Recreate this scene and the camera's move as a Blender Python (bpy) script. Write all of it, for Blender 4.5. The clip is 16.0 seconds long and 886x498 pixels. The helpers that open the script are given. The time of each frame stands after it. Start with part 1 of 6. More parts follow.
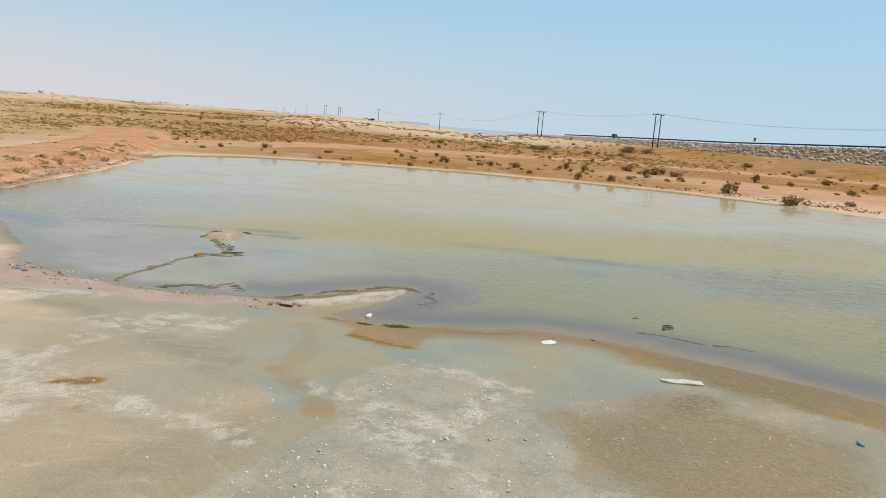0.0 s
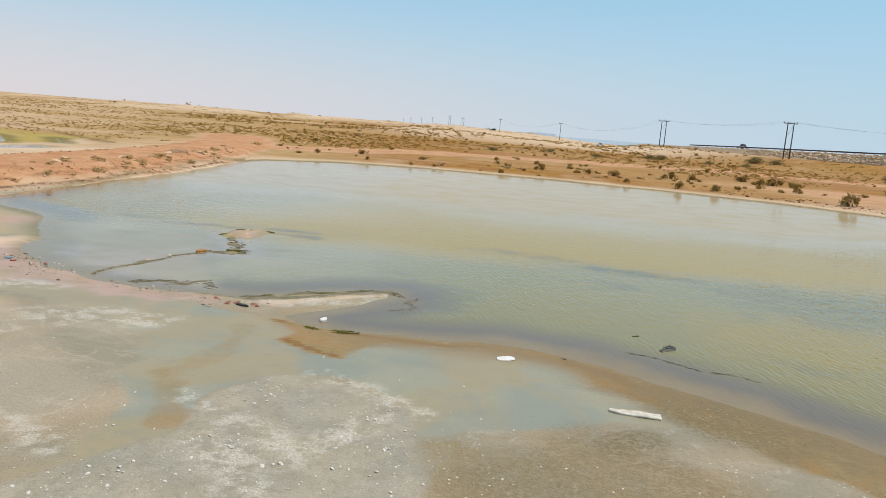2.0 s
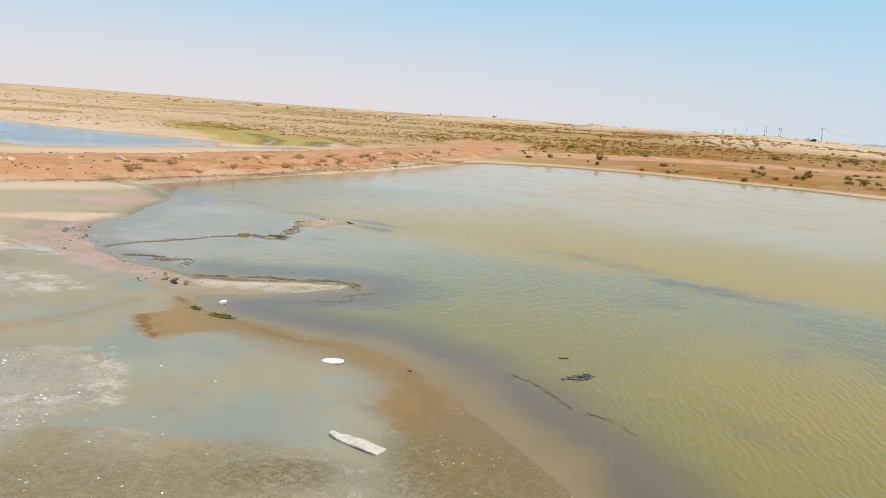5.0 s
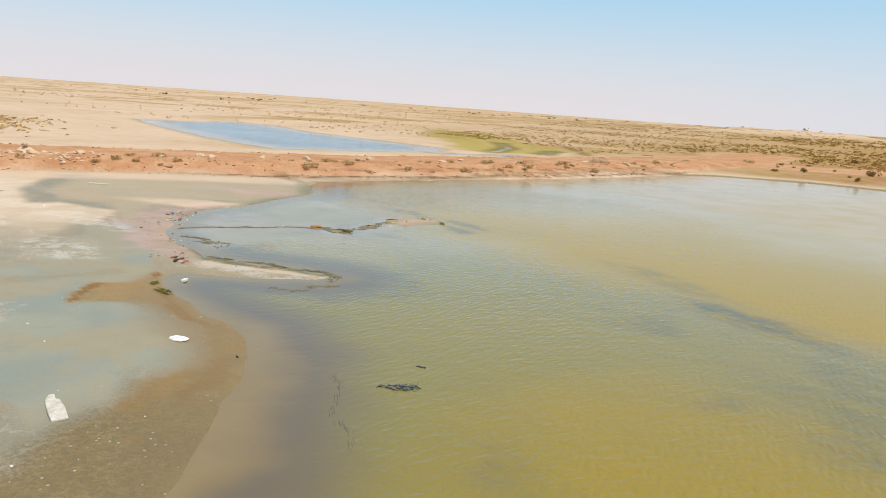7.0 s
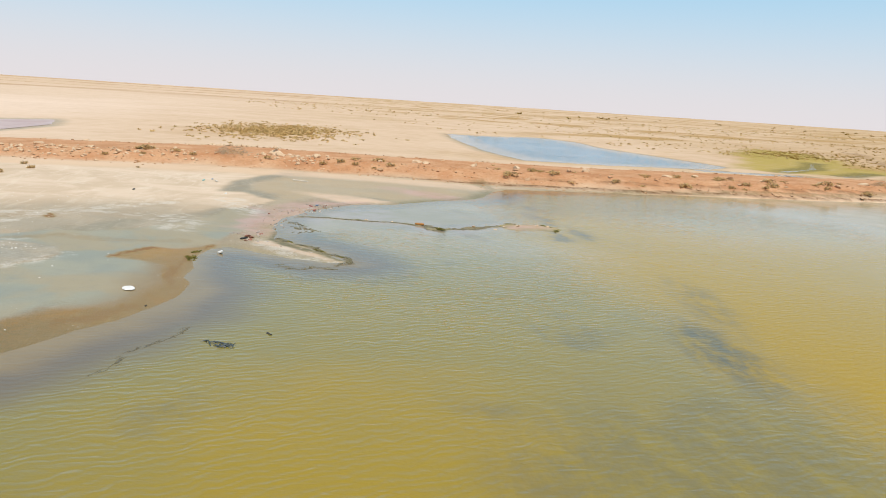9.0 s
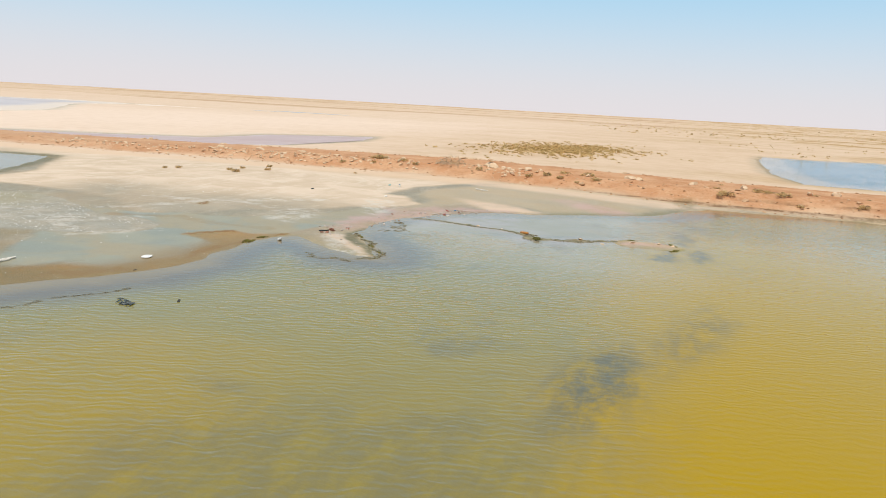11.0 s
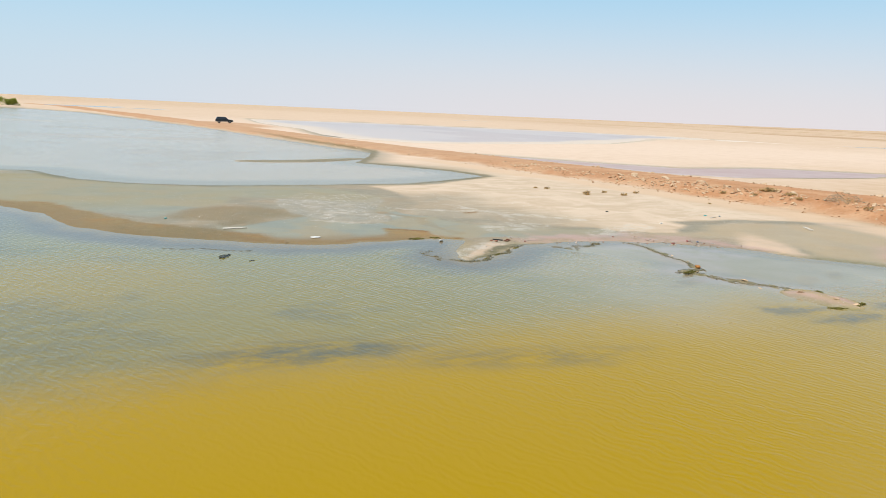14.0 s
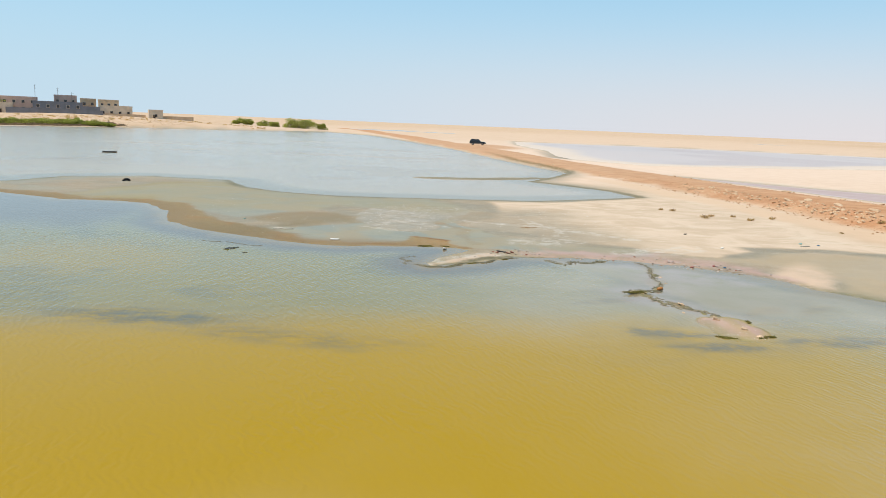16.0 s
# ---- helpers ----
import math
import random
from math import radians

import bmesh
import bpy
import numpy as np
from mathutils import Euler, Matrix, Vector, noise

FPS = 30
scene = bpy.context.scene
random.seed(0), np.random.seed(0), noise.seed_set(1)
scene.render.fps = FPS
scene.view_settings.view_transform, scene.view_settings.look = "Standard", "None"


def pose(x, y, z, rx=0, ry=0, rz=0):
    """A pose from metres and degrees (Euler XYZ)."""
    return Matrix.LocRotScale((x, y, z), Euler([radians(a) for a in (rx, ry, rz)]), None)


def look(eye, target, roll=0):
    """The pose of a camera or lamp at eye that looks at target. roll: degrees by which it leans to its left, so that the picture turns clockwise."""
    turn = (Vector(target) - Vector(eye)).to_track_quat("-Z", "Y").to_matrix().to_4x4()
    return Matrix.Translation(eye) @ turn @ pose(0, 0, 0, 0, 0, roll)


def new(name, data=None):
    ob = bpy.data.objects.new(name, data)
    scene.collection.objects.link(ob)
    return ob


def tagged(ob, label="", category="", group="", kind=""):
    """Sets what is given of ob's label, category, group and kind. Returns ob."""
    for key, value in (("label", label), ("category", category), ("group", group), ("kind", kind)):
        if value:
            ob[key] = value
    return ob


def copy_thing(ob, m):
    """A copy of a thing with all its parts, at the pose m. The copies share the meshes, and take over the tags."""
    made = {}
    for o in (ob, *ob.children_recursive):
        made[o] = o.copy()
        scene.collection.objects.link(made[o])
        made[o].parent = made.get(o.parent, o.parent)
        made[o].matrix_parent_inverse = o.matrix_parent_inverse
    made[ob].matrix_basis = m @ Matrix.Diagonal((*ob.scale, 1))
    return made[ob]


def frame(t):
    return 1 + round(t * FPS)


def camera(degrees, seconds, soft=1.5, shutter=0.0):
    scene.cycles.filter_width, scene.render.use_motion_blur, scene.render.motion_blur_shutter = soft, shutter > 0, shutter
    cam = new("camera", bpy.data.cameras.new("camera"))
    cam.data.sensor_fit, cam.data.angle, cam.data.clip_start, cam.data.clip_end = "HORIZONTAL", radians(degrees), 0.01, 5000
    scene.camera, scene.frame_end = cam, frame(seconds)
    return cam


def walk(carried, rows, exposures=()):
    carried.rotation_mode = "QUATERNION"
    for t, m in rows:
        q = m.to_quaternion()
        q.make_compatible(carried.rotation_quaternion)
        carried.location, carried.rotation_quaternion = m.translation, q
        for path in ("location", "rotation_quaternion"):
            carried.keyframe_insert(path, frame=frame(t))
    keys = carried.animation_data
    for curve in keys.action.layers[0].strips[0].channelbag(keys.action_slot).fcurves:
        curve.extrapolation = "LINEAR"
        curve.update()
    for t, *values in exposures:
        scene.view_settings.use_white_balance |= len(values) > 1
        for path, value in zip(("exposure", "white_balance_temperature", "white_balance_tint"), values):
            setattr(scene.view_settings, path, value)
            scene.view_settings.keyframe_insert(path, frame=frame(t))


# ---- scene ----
cam = camera(61.73, 16.0, 0.7)
PATH = [
    (0, -0.788, 3.180, 6.117, -0.903, -9.476, -4.355),
    (0.5, 0.310, 3.437, 5.986, 1.371, -9.354, -4.456),
    (1, 1.450, 4.089, 5.910, 3.863, -9.280, -4.456),
    (1.5, 2.622, 4.910, 5.875, 6.186, -9.337, -4.401),
    (2, 3.872, 5.699, 5.830, 8.780, -9.402, -4.409),
    (2.5, 5.230, 6.574, 5.809, 11.803, -9.507, -4.360),
    (3, 6.741, 7.510, 5.791, 15.187, -9.645, -4.344),
    (3.2, 7.418, 7.865, 5.816, 16.588, -9.708, -4.365),
    (5.3, 14.056, 13.010, 5.480, 35.129, -10.227, -3.851),
    (5.5, 14.735, 13.667, 5.511, 37.154, -10.256, -3.834),
    (6, 16.285, 15.441, 5.480, 42.438, -10.388, -3.790),
    (6.5, 17.849, 17.348, 5.498, 48.423, -10.550, -3.792),
    (7, 19.358, 19.419, 5.538, 54.653, -10.739, -3.766),
    (7.5, 20.747, 21.678, 5.571, 61.041, -10.862, -3.744),
    (8, 22.154, 24.039, 5.604, 67.397, -10.982, -3.686),
    (8.5, 23.334, 26.645, 5.657, 74.458, -11.051, -3.624),
    (9, 24.139, 29.408, 5.610, 81.367, -10.991, -3.572),
    (9.2, 24.294, 30.603, 5.560, 84.141, -10.937, -3.545),
    (11.3, 22.271, 42.217, 5.370, 112.826, -10.764, -3.193),
    (11.5, 21.954, 43.349, 5.365, 115.830, -10.788, -3.172),
    (12, 20.607, 46.041, 5.374, 123.038, -10.738, -3.087),
    (12.5, 19.203, 48.755, 5.500, 130.378, -10.632, -2.930),
    (13, 17.255, 51.185, 5.561, 137.853, -10.535, -2.816),
    (13.5, 15.048, 53.482, 5.668, 146.332, -10.388, -2.641),
    (14, 12.646, 55.779, 5.731, 153.773, -10.312, -2.506),
    (14.5, 10.214, 57.910, 5.732, 158.340, -10.215, -2.471),
    (15, 7.232, 59.656, 5.761, 164.885, -9.955, -2.380),
    (15.5, 3.946, 60.736, 5.873, 170.416, -9.608, -2.309),
    (16, 0.554, 61.213, 5.937, 175.899, -9.465, -2.321),
]
walk(cam, [(t, pose(x, y, z, 90 + pitch, roll, yaw)) for t, x, y, z, yaw, pitch, roll in PATH],
     exposures=[(0.0, -0.09), (2.5, -0.06), (5.5, 0.04), (16.0, 0.06)])

# ---- light ----
SUN_ELEV, SUN_AZ = radians(65), radians(10)      # azimuth from +x towards +y
sun_dir = Vector((math.cos(SUN_ELEV) * math.cos(SUN_AZ), math.cos(SUN_ELEV) * math.sin(SUN_AZ), math.sin(SUN_ELEV)))
world = bpy.data.worlds.new("hazy_sky")
scene.world = world
world.use_nodes = True
wt = world.node_tree
sky = wt.nodes.new("ShaderNodeTexSky")
sky.sky_type, sky.sun_disc = "NISHITA", False
sky.sun_elevation, sky.sun_rotation = SUN_ELEV, radians(90) - SUN_AZ
sky.air_density, sky.dust_density, sky.ozone_density, sky.altitude = 1.0, 0.7, 1.5, 0
wt.nodes["Background"].inputs[1].default_value = 0.12
# pale dust haze towards the horizon, rosier over the desert and bluer over the sea
tc = wt.nodes.new("ShaderNodeTexCoord")
xyz = wt.nodes.new("ShaderNodeSeparateXYZ")
wt.links.new(tc.outputs["Generated"], xyz.inputs[0])


def sky_ramp(socket, a, b, lo, hi):
    n = wt.nodes.new("ShaderNodeMapRange")
    n.interpolation_type = "SMOOTHSTEP"
    wt.links.new(socket, n.inputs[0])
    for k, v in zip((1, 2, 3, 4), (a, b, lo, hi)):
        n.inputs[k].default_value = v
    return n.outputs[0]


def sky_mix(fac, a, b):
    n = wt.nodes.new("ShaderNodeMix")
    n.data_type = "RGBA"
    for socket, v in zip((n.inputs["Factor"], n.inputs[6], n.inputs[7]), (fac, a, b)):
        if isinstance(v, bpy.types.NodeSocket):
            wt.links.new(v, socket)
        else:
            socket.default_value = (*v, 1.0)
    return n.outputs[2]


haze = sky_mix(sky_ramp(xyz.outputs[0], -0.8, 0.6, 0.0, 1.0), (6.4, 5.95, 6.05), (4.4, 5.8, 6.8))
upper = sky_mix(sky_ramp(xyz.outputs[2], 0.05, 0.6, 0.8, 0.2), sky.outputs[0], (3.3, 5.7, 7.4))
wt.links.new(sky_mix(sky_ramp(xyz.outputs[2], -0.01, 0.19, 0.97, 0.0), upper, haze), wt.nodes["Background"].inputs[0])
lamp = bpy.data.lights.new("sun", "SUN")
lamp.energy, lamp.angle, lamp.color = 3.6, radians(0.6), (1.0, 0.94, 0.85)
sun = new("sun", lamp)
sun.matrix_world = look((0, 0, 80), Vector((0, 0, 80)) - sun_dir)
scene.view_settings.exposure = 0.0


# ---- noise and plan helpers ----
def smooth(a, b, v):
    u = np.clip((v - a) / (b - a), 0, 1)
    return u * u * (3 - 2 * u)


def vnoise(x, y, seed=0):
    """Value noise in 0..1 on a unit lattice."""
    xi, yi = np.floor(x).astype(np.int64), np.floor(y).astype(np.int64)
    u, v = x - xi, y - yi
    u, v = u * u * (3 - 2 * u), v * v * (3 - 2 * v)

    def h(a, b):
        n = (a * 374761393 + b * 668265263 + seed * 982451653) & 0x7FFFFFFF
        n = ((n ^ (n >> 13)) * 1274126177) & 0x7FFFFFFF
        return ((n ^ (n >> 16)) & 0xFFFF) / 65535.0
    return (h(xi, yi) * (1 - u) + h(xi + 1, yi) * u) * (1 - v) + (h(xi, yi + 1) * (1 - u) + h(xi + 1, yi + 1) * u) * v


def fbm(x, y, size, octaves=4, seed=0):
    """Fractal noise about 0, roughly -0.5..0.5, whose largest lumps are size metres wide."""
    out, amp, total = 0.0, 1.0, 0.0
    for k in range(octaves):
        out = out + amp * vnoise(x / size + 17.3 * k, y / size - 9.1 * k, seed + k)
        total += amp
        amp, size = amp * 0.5, size / 2.03
    return out / total - 0.5


def seg_dist(x, y, pts, closed=True):
    best = np.full(np.shape(x), 1e9)
    n = len(pts)
    for k in range(n if closed else n - 1):
        (ax, ay), (bx, by) = pts[k], pts[(k + 1) % n]
        dx, dy = bx - ax, by - ay
        s = np.clip(((x - ax) * dx + (y - ay) * dy) / (dx * dx + dy * dy), 0, 1)
        best = np.minimum(best, np.hypot(x - ax - s * dx, y - ay - s * dy))
    return best


def poly_dist(x, y, pts):
    """Distance to an outline: positive outside, negative inside."""
    inside = np.zeros(np.shape(x), bool)
    for k in range(len(pts)):
        (ax, ay), (bx, by) = pts[k], pts[(k + 1) % len(pts)]
        if ay != by:
            inside ^= ((ay > y) != (by > y)) & (x < (bx - ax) * (y - ay) / (by - ay) + ax)
    d = seg_dist(x, y, pts)
    return np.where(inside, -d, d)


# ---- plan ----
POND = [(-32.2, 83), (-31, 94), (-24, 101), (-13, 104), (2.4, 103), (17, 100), (29, 95), (39.7, 85.5), (46, 79), (60, 68),
        (74, 50), (74, 26), (58, 12), (44, 7), (27.8, 6.4), (22.5, 9.6), (19, 9.5), (16.4, 10.5), (14, 14.6), (12.7, 19),
        (11, 21), (9.4, 22.2), (6.9, 23.8), (4.6, 25.2), (2.2, 25.4), (.4, 25.1), (-1.4, 25.1), (-2.8, 25.4), (-3.4, 25.9), (-3.1, 26.6),
        (-2.5, 27.5), (-1.8, 28.5), (-1.25, 29.4), (-1.4, 30.15), (-2.6, 29.6), (-4.0, 28.5), (-5.3, 27.4), (-7, 27.4), (-8.9, 27.4), (-10.9, 27.7),
        (-13.3, 28.6), (-14.7, 29.9), (-16.1, 31.4), (-16.8, 33.4), (-19.2, 36.2), (-20.7, 38.7), (-26, 41), (-27.2, 42),
        (-27.6, 49.6), (-28.8, 56), (-30, 67), (-31.6, 76)]
LAGOON = [(32, -2), (30, -8.2), (24, -12.2), (15.7, -11), (12.9, -4.5), (9, -.6), (4.3, 1.2), (-.2, 1), (-7.2, .5), (-12, -.2),
          (-17.9, -3.5), (-22.6, -6.7), (-22, -12.2), (-18.8, -17.7), (-15.4, -22.4), (-21, -33.5), (-25, -43.4), (-24.2, -55),
          (-22, -75), (-20.8, -107), (-12, -156), (9, -285), (37, -344), (72, -283), (107, -244), (126, -196), (120, -80),
          (72, -24), (48, -6)]
FAR_POND = [(-124, 53), (-110, 51.5), (-93, 50.6), (-73, 50), (-58, 51.5), (-57, 62), (-59, 75), (-65, 80.5), (-80, 78.8), (-99, 76), (-119, 78), (-132, 74), (-124, 62)]
PAN_A = [(-56, -272), (-112, -280), (-208, -240), (-240, -184), (-181, -160), (-115, -102), (-83, -88), (-48, -77), (-36, -96),
         (-44, -146), (-46, -208)]
PAN_B = [(-42, -42), (-46, -26), (-50, -10), (-56, -6), (-77, -5), (-93, -10), (-77, -20), (-60, -19), (-52, -27)]
SEA = [(-160, 4900), (-60, 2400), (0, 1250), (95, 560), (150, 300), (230, 170), (520, 0), (900, -400), (4950, -900), (4950, 4950)]
DIKE = [(-60, 150), (-44, 110), (-39.5, 90), (-36.5, 70), (-35, 52), (-35.8, 40), (-38, 30), (-39, 21), (-37.8, 5), (-35.3, -23), (-30.5, -52),
        (-27, -80), (-24.5, -116), (-19, -165), (-6, -280), (14, -400), (40, -560)]
MARSH = [(-130, 124), (-112, 110), (-95, 98), (-77, 90), (-62, 81), (-58, 88), (-64, 107), (-76, 106), (-95, 118), (-112, 125)]
POOLS = [([(-56.5, 73), (-54.5, 83)], 1.5), ([(-60, 84), (-70, 96), (-86, 107)], 0.35), ([(-58, 92), (-66, 102)], 0.3)]
PALE = [(-3, 18.4), (-5.6, 19.3), (-7.9, 21.9), (-11.8, 24.3), (-16.2, 26.3), (-18.4, 25), (-18.2, 23.6), (-22.5, 24), (-27, 25.6), (-33, 27),
        (-34, -30), (-26, -40), (-22, -20), (-21, -5), (-14, 1.2), (-7.5, 2.5), (-7.3, 9), (-6.5, 14)]


PLATE = [(-2.1, 17.3), (-2.45, 18.8), (-1.9, 20.4), (-.8, 20.95), (.3, 20.6), (1.4, 19.6), (1.8, 18.5), (2.4, 16.8), (2.2, 12.5), (-.5, 8), (-5, 9), (-5, 12), (-3.4, 15.2)]
SILT = [(-12.5, 26.6), (-8, 26.3), (-5.2, 25.6), (-3.8, 25.2), (-2.6, 24.2), (-2.3, 23.4), (-1.6, 22.7), (-.7, 22.5), (-.7, 23.7), (.3, 24.2), (2.2, 24.6), (3.6, 24.5),
        (4.8, 23.6), (5.2, 22.6), (6.3, 21.9), (6.9, 20.8), (5.6, 20.5), (2.6, 18.8), (1.8, 18.4), (1.3, 19.9), (.2, 20.8), (-.8, 21.1), (-1.9, 20.6), (-2.5, 18.8),
        (-2.2, 17.4), (-1.2, 15.6), (-3, 15), (-3.8, 18), (-4.8, 20), (-5.8, 22.2), (-8.4, 23.9), (-12, 25)]
SOUTH_SILT = [(12, 14), (9.4, 17), (6, 14.5), (4, 9), (-1, 12), (-3, 16), (-5.4, 11), (-3, 3), (5, 3), (12, -2), (15, -6), (19, -3), (23, 6.5), (17, 8), (14, 11)]
NORTH_SILT = [(-24, 25.4), (-31, 29.5), (-31, 43), (-26, 42), (-20.2, 39), (-17, 34.4), (-18.8, 32), (-18.6, 29.3), (-15, 27.2), (-11, 26.4), (-16.6, 27), (-19.6, 25)]
BROWN_SHORE = [(1, 24.7), (3.2, 24.75), (4.8, 24.2), (5.3, 22.7), (6.4, 22.0), (7.0, 21.0), (8.2, 20.4), (9.0, 19.4), (10, 18.4), (12, 14.6), (14, 10.6), (17, 8.5), (21, 8.6),
               (24, 6.4), (34, 3), (36, 6), (22, 11), (16, 12), (14, 18), (11.5, 22), (9, 24.2), (7, 25.2), (5, 26), (2.2, 26)]
HOOK = [(-3.7, 25.5), (-2.7, 24.3), (-2.5, 23.3), (-1.6, 22.65), (-.7, 22.45), (-.6, 23.5), (-.1, 24.2), (1, 24.55), (2.2, 24.9), (1, 25.3), (-1, 25.2), (-2.4, 25.2)]
BROWN_PATCH = [(2.5, 18.3), (3.6, 18.8), (5.6, 20.1), (7.1, 18.9), (8.4, 17.4), (7.4, 15), (5, 13.6), (2.7, 15.3), (2.4, 16.9)]
OLIVE_SPIT = [(24, 9), (17.5, 6), (14.4, 10.6), (12, 14), (14, 17), (17.4, 9.6), (20, 9.5), (23, 7), (21, 1), (19, -5.4), (14, -7.6), (13, -3), (16.5, -2), (19, 3)]
LOBES = [[(-17, 25.4), (-15.7, 26.6), (-12.8, 25.6), (-11.6, 23.8), (-14, 22)], [(-9.6, 23.2), (-9, 24.7), (-7.2, 24.5), (-5.9, 23), (-6, 22), (-7.6, 21.8)]]


BAR = [(-11.2, 28.2), (-10.9, 31.2), (-9.9, 33.9), (-8.7, 34.5), (-9.6, 36.3), (-10.6, 38), (-10.3, 39.8)]


def patch(x, y, pts, soft=0.25, amp=0.9, size=1.4, seed=0):
    """1 inside an outline with a frayed edge, 0 outside."""
    return smooth(soft, -soft, poly_dist(x, y, pts) + amp * fbm(x, y, size, 4, 300 + seed))


def water_dist(x, y):
    """Distance from open water, positive on land, with an irregular shoreline."""
    d = np.minimum(np.minimum(poly_dist(x, y, POND), poly_dist(x, y, LAGOON)), poly_dist(x, y, FAR_POND))
    d = np.minimum(d, np.minimum(poly_dist(x, y, PAN_A), poly_dist(x, y, PAN_B)))
    for pts, wide in POOLS:
        d = np.minimum(d, seg_dist(x, y, pts, False) - wide)
    near = np.clip(np.hypot(x, y - 30) / 120, 1, 4)
    d = d + (0.7 * fbm(x, y, 4.0, 4, 3) + 0.45 * fbm(x, y, 1.1, 3, 8)) * near
    return np.minimum(d, poly_dist(x, y, SEA) + 30 * fbm(x, y, 90, 4, 5))


def coast_sand(x, y):
    """Pale dune sand behind the beach."""
    return smooth(235, 160, poly_dist(x, y, SEA) + 60 * fbm(x, y, 60, 4, 45)) * smooth(255, 340, y) * smooth(1900, 1200, y)


def dike_height(x, y):
    e = seg_dist(x, y, DIKE, False) + 0.9 * fbm(x, y, 4, 4, 21)
    crest = 0.55 + 0.45 * smooth(-30, 25, y) - 0.3 * smooth(95, 130, y)
    h = crest * smooth(8.0, 3.4, e)
    # small eroded ledges in the bank beside the pond
    k = np.floor(h / 0.24)
    ledges = 0.24 * (k + smooth(0.5, 1.0, h / 0.24 - k))
    h = h + (ledges - h) * smooth(30, 40, y) * smooth(100, 88, y) * 0.85
    return h, e


def height(x, y):
    d = water_dist(x, y)
    z = np.where(d > 0, 0.22 * (1 - np.exp(-np.maximum(d, 0) / 4)), -0.4 * (1 - np.exp(np.minimum(d, 0) / 7)))
    land = smooth(0.5, 10, d)
    r = np.hypot(x, y - 20)
    ang = np.arctan2(y - 20, x)
    north = smooth(0.35, 0.95, ang) * smooth(2.6, 2.0, ang)
    z = z + land * north * (0.35 * smooth(80, 100, y) + np.minimum(np.clip(0.0065 * (r - 120), 0, 5.0), 0.25 + 4.75 * smooth(60, -150, x)))
    z = z + land * (1 - north) * (smooth(900, 4200, r) * (9 + 8 * smooth(-0.5, -1, np.cos(ang))))
    # sandy apron at the foot of the coast road's rocks
    z = z + land * 3.4 * smooth(46, 11, seg_dist(x, y, [(60, 360), (86, 287), (101.4, 253), (127.5, 212), (150, 180), (190, 128), (260, 60)], False))
    # rising ground under the village
    z = z + land * 4.2 * np.exp(-((x - 150) / 75) ** 2) * smooth(-225, -305, y) * smooth(-700, -400, y)
    z = z + land * (0.10 * fbm(x, y, 6, 4, 11) * smooth(20, 70, r) + np.clip(r / 900, 0, 1) * 4 * (1 - 0.85 * north) * fbm(x, y, 140, 5, 13))
    z = z + 0.035 * fbm(x, y, 1.6, 4, 14) * smooth(-1, 1.5, d)
    # bar of mud that just breaks the surface beside the pond's bay
    bar = seg_dist(x, y, [(-11.2, 27.5), (-10.9, 31.2), (-9.9, 33.9), (-8.9, 34.5), (-9.8, 36.3), (-10.6, 38), (-10.5, 40.3)], False)
    z = np.maximum(z, 0.02 - 0.3 * np.maximum(bar - 0.02 + 0.5 * fbm(x, y, 1.0, 3, 31), 0) + 0.16 * fbm(x, y, 1.1, 3, 36))
    z = np.maximum(z, 0.11 - 0.09 * np.hypot((x + 10.4) / 0.8, (y - 39.2) / 1.3) + 0.1 * fbm(x, y, 0.9, 3, 33))
    inlet = seg_dist(x, y, [(-18, -29), (-11.3, -24.5), (-4, -23)], False)
    z = np.maximum(z, 0.05 - 0.03 * inlet + 0.06 * fbm(x, y, 3, 3, 35))
    h, e = dike_height(x, y)
    z = np.where(h > 0.02, np.maximum(z, h - 0.02 + 0.10 * fbm(x, y, 1.4, 4, 41) * smooth(8, 3, e)), z)
    # widened shoulder where the car is parked
    z = np.maximum(z, 0.9 * smooth(14, 7, np.hypot(x + 26, (y + 163) * 0.5)) - 0.4)
    # pale dunes towards the coast
    z = z + coast_sand(x, y) * (0.2 + 2.0 * smooth(-0.02, 0.25, fbm(x, y, 45, 4, 46))) * smooth(60, -40, x) * land
    z = z + 3.0 * smooth(0.02, 0.3, fbm(x, y, 60, 4, 43)) * north * smooth(330, 480, r) * smooth(1600, 900, r) * smooth(-10, -70, x)
    return z


def ground_z(x, y):
    return float(height(np.array([float(x)]), np.array([float(y)]))[0])


